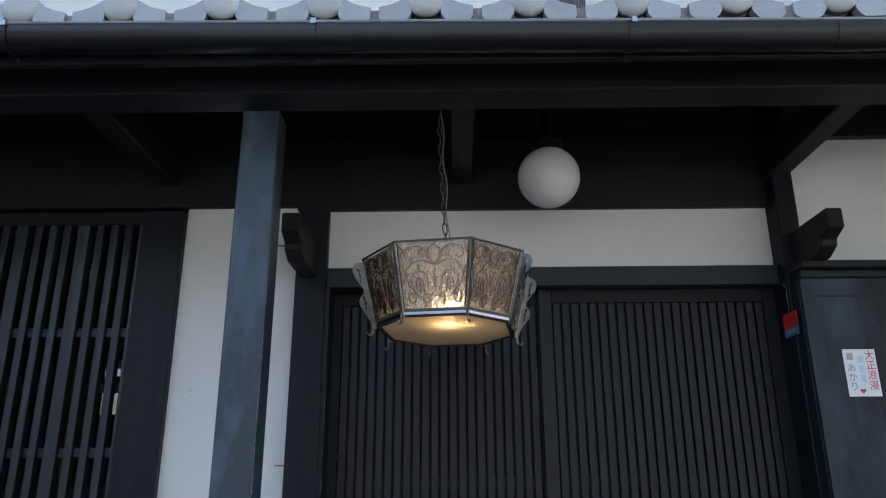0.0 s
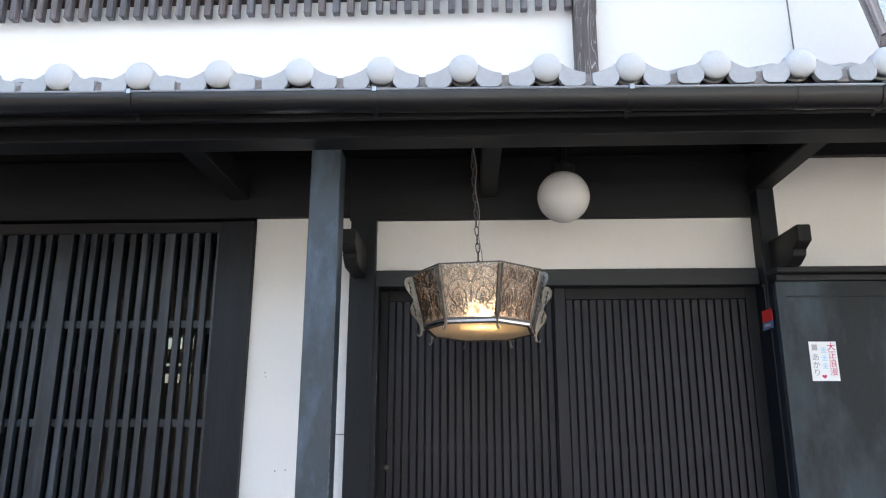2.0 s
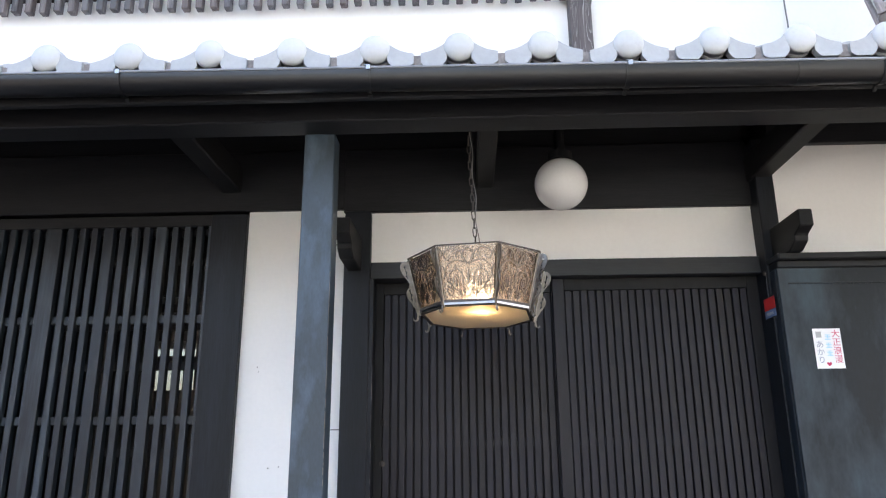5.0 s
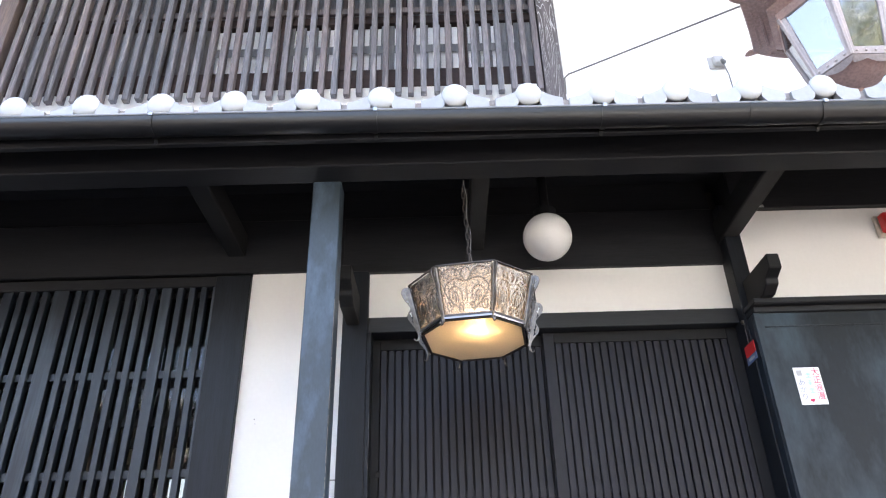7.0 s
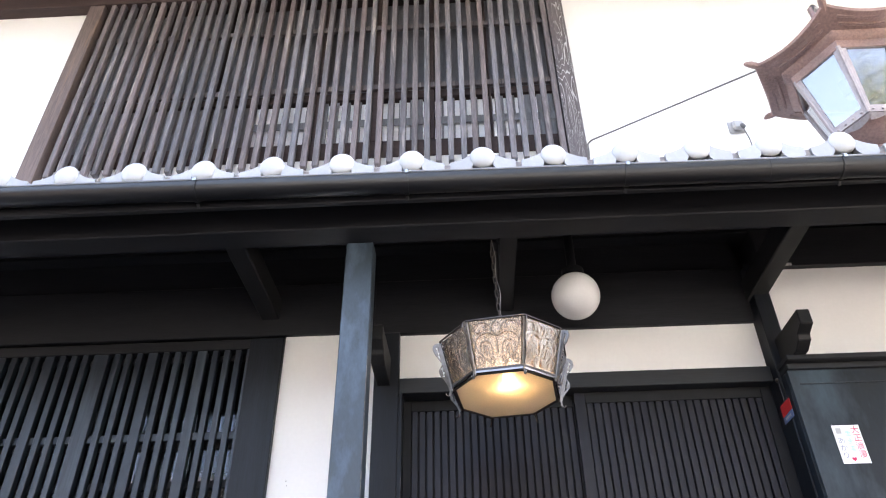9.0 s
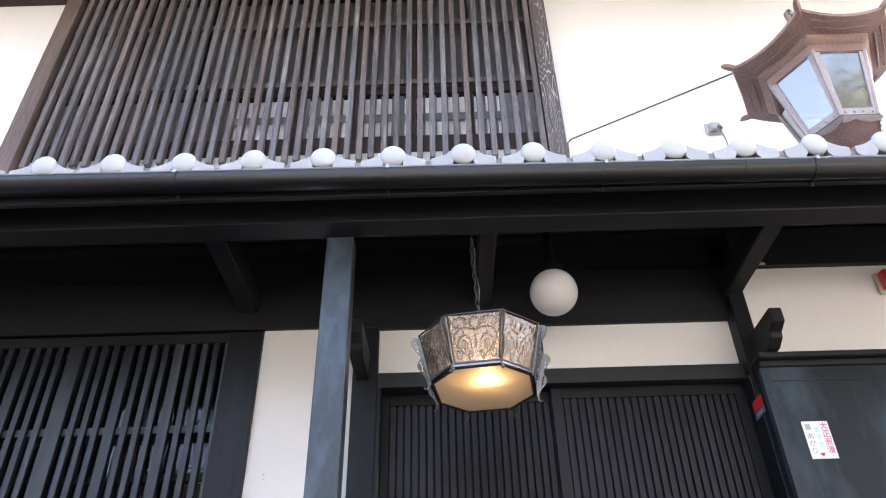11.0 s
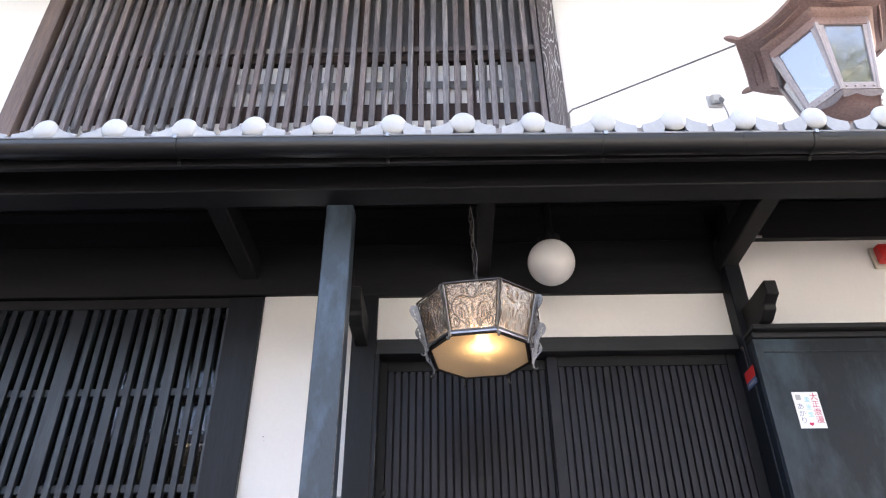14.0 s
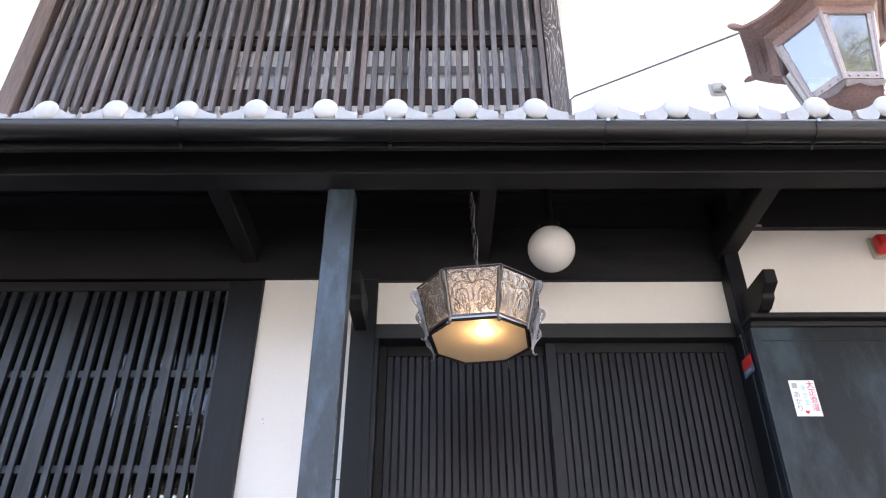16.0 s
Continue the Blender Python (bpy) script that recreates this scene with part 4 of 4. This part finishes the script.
ROWS = fin_rows()
for k in range(8):
    a = radians(-90 + 22.5 + 45 * k + (2 if k % 2 == 0 else -2))
    lean = (R_TOP - R_LOW) / (TOPZ - LOWZ)
    fin = bmesh.new()

    def on_fin(r, z, y=0.0):
        return Vector((R_LOW + lean * z + r, y, LOWZ + z))

    for (z0, i0, o0, h0), (z1, i1, o1, h1) in zip(ROWS, ROWS[1:]):
        pairs = [((i0, o0), (i1, o1))]
        if h0 or h1:
            a0, b0 = h0 or ((h1[0] + h1[1]) / 2,) * 2
            a1, b1 = h1 or ((h0[0] + h0[1]) / 2,) * 2
            pairs = [((i0, a0), (i1, a1)), ((b0, o0), (b1, o1))]
        for (p0, q0), (p1, q1) in pairs:
            for y in (-0.0014, 0.0014):
                fin.faces.new([fin.verts.new(on_fin(r, z, y)) for r, z in ((p0, z0), (q0, z0), (q1, z1), (p1, z1))])
            for r0, r1 in ((p0, p1), (q0, q1)):
                fin.faces.new([fin.verts.new(on_fin(r, z, y)) for r, z, y in ((r0, z0, -0.0014), (r0, z0, 0.0014), (r1, z1, 0.0014), (r1, z1, -0.0014))])
    bmesh.ops.remove_doubles(fin, verts=fin.verts[:], dist=0.00005)
    tube(fin, [on_fin(0.001, 0.180), on_fin(0.001, 0.06), on_fin(0.001, -0.012)], 0.0040, 8)
    tube(fin, [on_fin(r, z) for r, z in ((0.013, -0.020), (0.016, -0.029), (0.023, -0.033), (0.029, -0.029), (0.028, -0.023))], [0.003, 0.003, 0.0026, 0.0022, 0.0018], 6)
    bmesh.ops.rotate(fin, cent=(0, 0, 0), matrix=Matrix.Rotation(a, 3, "Z"), verts=fin.verts[:])
    part("corner_scroll", fin, silver, lantern, "openwork silver scroll leg at the corner", True)
for k in range(4):
    p, q = ring_point(R_TOP - 0.004, 2 * k, TOPZ), Vector((0, 0, TOPZ + 0.02))
    part("spoke", tube(bmesh.new(), [p, q], 0.003, 6), dull_iron, lantern)
part("hub", lathe(bmesh.new(), [(0.016, TOPZ + 0.012), (0.020, TOPZ + 0.018), (0.012, TOPZ + 0.032), (0.004, TOPZ + 0.036)], 16), dull_iron, lantern, smooth=True)
part("socket", lathe(bmesh.new(), [(0.011, 1.776), (0.013, 1.782), (0.011, 1.81), (0.008, 1.93)], 16, pose(0.020, -0.070, 0)), dull_iron, lantern, smooth=True)
ball = bmesh.new()
bmesh.ops.create_uvsphere(ball, u_segments=24, v_segments=14, radius=1.0, matrix=pose(0.020, -0.070, 1.756) @ Matrix.Diagonal((0.027, 0.027, 0.028, 1)))
bulb = part("bulb", ball, bulb_glow, lantern, "glowing warm round light bulb", True)

# chain of oval links with a flex beside it
chain = thing("lantern_chain", "dark iron chain with a thin flex, holding the lantern", "chain", at=(LX, LY, 0))
link_me_bm = tube(bmesh.new(), [(0.0065 * math.cos(a), 0, 0.013 * math.sin(a) + (0.006 if math.sin(a) > 0 else -0.006)) for a in [i * math.tau / 14 for i in range(14)]], 0.0019, 6, closed=True)
link_me = mesh_of("link", link_me_bm, dull_iron, True)
z, k = TOPZ + 0.052, 0
while z < 2.415:
    share("link", link_me, chain, pose(-0.024 * (z - TOPZ) / 0.5, 0, z, 0, -4, 90 * (k % 2) + 12))
    z += 0.0325
    k += 1
part("flex", tube(bmesh.new(), [(0.009 - 0.0010 * i + 0.004 * math.sin(i * 0.7), 0.006 * math.cos(i * 0.9), TOPZ + 0.03 + i * 0.02) for i in range(25)], 0.0018, 6), cable_skin, chain, smooth=True)
part("hook", tube(bmesh.new(), [(-0.024, 0, 2.405), (-0.016, 0, 2.42), (-0.022, 0, 2.436), (-0.01, 0, 2.47)], 0.003, 6), dull_iron, chain, smooth=True)

# ---- six-sided copper lantern above the roof ----
street = thing("copper_lantern", "large six-sided brown copper lantern with upturned roof corners and clear panes", "lantern", at=(1.231, -0.796, 0))


def hexpoint(r, a, z):
    return Vector((r * math.cos(radians(a)), r * math.sin(radians(a)), z))


HZ, HR, BZ, BR, CZ, CR = 3.228, 0.378, 3.10, 0.225, 2.758, 0.155
hood = bmesh.new()
n_seg, rings = 8, []
for share_out in (1.0, 0.86, 0.70, 0.52, 0.36, 0.22, 0.12):
    loop = []
    for side in range(6):
        for i in range(n_seg):
            f = i / n_seg
            p = hexpoint(1, 60 * side, 0).lerp(hexpoint(1, 60 * side + 60, 0), f)
            corner = abs(2 * f - 1) ** 2
            pull = 1 - 0.015 * (1 - corner) * share_out ** 2
            rise = 0.045 * corner * share_out ** 6
            z = HZ - 0.045 + rise + 0.26 * (1 - share_out) ** 1.25
            loop.append(Vector((p.x * HR * share_out * pull, p.y * HR * share_out * pull, z)))
    rings.append(loop)
under = [[Vector((p.x * 0.985, p.y * 0.985, p.z - 0.012)) for p in rings[0]]]
for r_in, z_in in ((0.27, BZ + 0.062), (0.262, BZ + 0.045), (BR + 0.012, BZ + 0.030), (BR + 0.008, BZ - 0.012), (BR - 0.03, BZ - 0.012)):
    loop = []
    for side in range(6):
        for i in range(n_seg):
            p = hexpoint(r_in, 60 * side, z_in).lerp(hexpoint(r_in, 60 * side + 60, z_in), i / n_seg)
            loop.append(p)
    under.append(loop)
loops = [[hood.verts.new(p) for p in loop] for loop in rings[::-1] + under]
for one, two in zip(loops, loops[1:]):
    for i in range(6 * n_seg):
        j = (i + 1) % (6 * n_seg)
        hood.faces.new((one[i], one[j], two[j], two[i]))
hood.faces.new(loops[0])
hood_ob = part("roof", hood, copper, street, "concave browned copper roof", True)
for side in range(6):
    curl = tube(bmesh.new(), [hexpoint(HR + dr, 60 * side, HZ + dz) for dr, dz in ((-0.04, -0.016), (-0.01, -0.003), (0.012, 0.006), (0.030, 0.011), (0.042, 0.012))], [0.012, 0.016, 0.016, 0.012, 0.005], 8)
    part("corner_curl", curl, copper, hood_ob, smooth=True)
    hip = tube(bmesh.new(), [hexpoint(HR * s, 60 * side, HZ - 0.040 + 0.045 * s ** 6 + 0.26 * (1 - s) ** 1.25) for s in (1.0, 0.86, 0.70, 0.52, 0.36, 0.22)], 0.009, 6)
    part("hip_roll", hip, copper, hood_ob, smooth=True)
    for k_in, (r0, z0) in enumerate(((0.300, BZ + 0.076), (0.335, BZ + 0.087))):
        p, q = hexpoint(r0, 60 * side, z0), hexpoint(r0, 60 * side + 60, z0)
        part("soffit_bead", tube(bmesh.new(), [p.lerp(q, 0.12), p.lerp(q, 0.5) * 0.995, p.lerp(q, 0.88)], 0.008, 6), copper, hood_ob, smooth=True)
    p, q, r, s = hexpoint(BR, 60 * side, BZ), hexpoint(BR, 60 * side + 60, BZ), hexpoint(CR, 60 * side + 60, CZ), hexpoint(CR, 60 * side, CZ)
    part("corner_post", tube(bmesh.new(), [p, s], 0.011, 6), lamp_frame, street, smooth=True)
    mid = (p + q + r + s) / 4
    inward = -Vector((mid.x, mid.y, 0)).normalized()
    up_p, up_q = (p - s).normalized(), (q - r).normalized()
    across = (q - p).normalized()
    hole = [p - up_p * 0.014 + across * 0.026, q - up_q * 0.014 - across * 0.026, r + up_q * 0.034 - across * 0.017, s + up_p * 0.034 + across * 0.017]
    rim_of = bmesh.new()
    front_out, front_in = [rim_of.verts.new(v - inward * 0.006) for v in (p, q, r, s)], [rim_of.verts.new(v - inward * 0.006) for v in hole]
    back_out, back_in = [rim_of.verts.new(v + inward * 0.008) for v in (p, q, r, s)], [rim_of.verts.new(v + inward * 0.008) for v in hole]
    for i in range(4):
        j = (i + 1) % 4
        for one, two in ((front_out, front_in), (front_in, back_in), (back_in, back_out), (back_out, front_out)):
            rim_of.faces.new((one[i], one[j], two[j], two[i]))
    low_bar = part("pane_frame", rim_of, lamp_frame, street, "grey-brown frame round a lamp pane")
    pane = bmesh.new()
    lo = [pane.verts.new(v.lerp(mid, -0.02)) for v in hole]
    hi = [pane.verts.new(v.lerp(mid, -0.02) + inward * 0.003) for v in hole]
    pane.faces.new(lo), pane.faces.new(hi[::-1])
    for i in range(4):
        pane.faces.new((lo[i], hi[i], hi[(i + 1) % 4], lo[(i + 1) % 4]))
    ob = part("pane", pane, lamp_glass, street, "clear lamp pane")
    ob.visible_shadow = False
    for i in range(4):
        stud = (s + up_p * 0.014).lerp(r + up_q * 0.014, 0.14 + 0.24 * i) - inward * 0.006
        part("stud", lathe(bmesh.new(), [(0.0055, 0), (0.0055, 0.004), (0.003, 0.006)], 8, Matrix.Translation(stud) @ pose(0, 0, 0, 90, 0, 60 * side + 120)), lamp_frame, low_bar)
for side in range(6):
    # scalloped apron plate under each pane
    s, r = hexpoint(CR + 0.016, 60 * side, CZ - 0.012), hexpoint(CR + 0.016, 60 * side + 60, CZ - 0.012)
    along, outward = r - s, hexpoint(1, 60 * side + 30, 0)
    apron, n_edge = bmesh.new(), 24
    edge = [s + along * (i / n_edge) for i in range(n_edge + 1)]
    deep = [0.016 + 0.016 * abs(math.cos(math.pi * 1.5 * i / n_edge)) for i in range(n_edge + 1)]
    quads = [[apron.verts.new(p) for p in (a, a + Vector((0, 0, -d)) - outward * d * 0.3)] for a, d in zip(edge, deep)]
    for one, two in zip(quads, quads[1:]):
        apron.faces.new((one[0], two[0], two[1], one[1]))
    bmesh.ops.solidify(apron, geom=apron.faces[:], thickness=0.003)
    part("apron", apron, lamp_frame, street, "scalloped apron plate")
belly = bmesh.new()
prof = [(CR + 0.004, CZ - 0.010), (CR - 0.004, CZ - 0.022), (0.110, CZ - 0.048), (0.055, CZ - 0.066), (0.022, CZ - 0.072), (0.018, CZ - 0.092), (0.006, CZ - 0.100)]
lp = [[belly.verts.new(hexpoint(r, 60 * s_, z)) for s_ in range(6)] for r, z in prof]
for one, two in zip(lp, lp[1:]):
    for i in range(6):
        belly.faces.new((one[i], one[(i + 1) % 6], two[(i + 1) % 6], two[i]))
belly.faces.new(lp[0][::-1]), belly.faces.new(lp[-1])
part("bottom_bowl", belly, copper, street, "browned copper bowl under the panes", True)
part("lamp_holder", lathe(bmesh.new(), [(0.03, 3.00), (0.035, 3.01), (0.035, 3.09), (0.05, 3.11)], 16), lamp_frame, street, smooth=True)
part("crown", lathe(bmesh.new(), [(0.06, 3.38), (0.05, 3.42), (0.03, 3.46), (0.038, 3.50), (0.012, 3.55), (0.012, 3.62)], 16), copper, street, smooth=True)
# lid added inside the hood so that reflections show in the panes
inner_lid = prism(bmesh.new(), [tuple(hexpoint(BR - 0.02, 60 * s_, 0))[:2] for s_ in range(6)], "z", BZ - 0.010, BZ - 0.004)
part("inner_lid", inner_lid, stop_grey, street, "grey lid added inside the hood behind the panes")
# iron hanger that carries it
part("hanger", tube(bmesh.new(), [(0, 0, 3.60), (0.03, 0.02, 3.66), (0.20, 0.16, 3.76), (0.45, 0.45, 3.86), (0.62, 0.716, 3.90)], 0.014, 8), dull_iron, street, "dark iron hanger from the wall", True)

# ---- cables and the outlet on the upper wall ----
lead = solid("cable", tube(bmesh.new(), [(0.176, -0.156, 3.27), (0.172, -0.19, 3.30), (0.170, -0.205, 3.335), (0.19, -0.222, 3.346)] + [(0.19 + (0.853 - 0.19) * f, -0.222 - 0.574 * f, 3.346 - 0.156 * f) for f in (0.2, 0.4, 0.6, 0.8, 1.0)], 0.005, 8), cable_skin, "grey cable strung from the lattice to the copper lantern", "cable", smooth=True)
outlet = thing("wall_outlet", "pale grey round outlet box on the white upper wall", "outlet", at=(1.048, -0.08, 3.523))
part("plate", block(-0.045, 0.045, -0.012, 0.0, -0.045, 0.045, 0.006), grey_plastic, outlet)
part("cover", block(-0.028, 0.034, -0.042, -0.0125, -0.034, 0.030, 0.010), grey_plastic, outlet)
part("spout", lathe(bmesh.new(), [(0.012, 0), (0.012, 0.03), (0.007, 0.036)], 12, pose(0.020, -0.040, -0.014, 150, 0, 0)), cable_skin, outlet, smooth=True)
part("flex", tube(bmesh.new(), [(0.020, -0.045, -0.045), (0.035, -0.04, -0.12), (0.05, -0.012, -0.24), (0.055, -0.006, -0.50)], 0.0035, 6), cable_skin, outlet, smooth=True)

# ---- trees across the street, mirrored in the lantern's panes ----
leaf_skin = material("green_leaves", (0.15, 0.175, 0.10), 0.6, vary=0.3, scale=2)
bark = material("grey_brown_bark", (0.13, 0.10, 0.08), 0.9, stretch=UP, vary=0.4)


def tree(at, height, seed):
    dice = random.Random(seed)
    t = thing("street_tree", "leafy green tree across the street from the house", "tree", "trees across the street", at=at)
    wood = bmesh.new()
    tube(wood, [(0, 0, 0), (0.05, 0.03, height * 0.25), (-0.05, 0.05, height * 0.5), (0.04, 0, height * 0.8)], [0.20, 0.16, 0.11, 0.04], 8)
    tips = []
    for k in range(9):
        a, z0 = k * 2.4, height * (0.28 + 0.06 * k)
        reach = height * (0.30 - 0.02 * k)
        tip = Vector((reach * math.cos(a), reach * math.sin(a), z0 + reach * 0.7))
        tube(wood, [(0, 0, z0), tip * 0.5 + Vector((0, 0, z0 * 0.5)), tip], [0.07, 0.045, 0.015], 6)
        tips.append(tip)
    part("trunk", wood, bark, t, smooth=True)
    verts, faces = [], []
    for k in range(42000):
        c = dice.choice(tips)
        off = Vector((dice.gauss(0, 1), dice.gauss(0, 1), dice.gauss(0, 0.8))) * height * 0.10
        p = c + off
        a, b2 = Vector((dice.gauss(0, 1), dice.gauss(0, 1), dice.gauss(0, 1))).normalized(), Vector((dice.gauss(0, 1), dice.gauss(0, 1), dice.gauss(0, 1)))
        b2 = (b2 - a * b2.dot(a)).normalized()
        s = dice.uniform(0.06, 0.11)
        i = len(verts)
        verts += [p - a * s, p + b2 * s * 0.5, p + a * s, p - b2 * s * 0.5]
        faces.append((i, i + 1, i + 2, i + 3))
    me = bpy.data.meshes.new("crown")
    me.from_pydata(verts, [], faces)
    me.materials.append(leaf_skin)
    crown = new("crown", me)
    crown.parent = t
    return t


first_tree = tree((13.0, -31.0, 0), 17.5, 1)
for n_tree, (tx, ty, s) in enumerate(((19.5, -33.0, 1.12), (6.5, -34.0, 0.98), (26.0, -31.0, 1.05), (9.8, -32.5, 1.0), (16.2, -34.5, 1.08), (23.0, -34.0, 1.1))):
    copy_thing(first_tree, pose(tx, ty, 0, 0, 0, 67 * n_tree + 30) @ Matrix.Diagonal((s, s, s, 1)))

# ---- unseen houses added across the street; they close it behind the camera, shape light ----
def unseen_house(x0, x1, depth, high, skin, label):
    h = thing("house_opposite", label, "house", kind="structure")
    part("wall", block(x0, x1, -9.6 - depth, -9.6, 0, high, 0), skin, h)
    mid, top = -9.6 - depth / 2, high + depth * 0.12
    part("roof", prism(bmesh.new(), [(-10.2 - depth, high - 0.1), (mid, top), (-9.0, high - 0.1), (-9.0, high + 0.04), (mid, top + 0.14), (-10.2 - depth, high + 0.04)], "x", x0 - 0.4, x1 + 0.4), tile_clay, h)
    return h


# dark row holds off the bright left horizon; blue-grey wall bounces cool light
unseen_house(-46.0, -5.5, 6.0, 4.6, blocker_wood, "plain unseen dark house row added to block light")
unseen_house(-4.6, 9.5, 6.0, 3.7, bounce_plaster, "plain unseen grey-blue house added to bounce light")
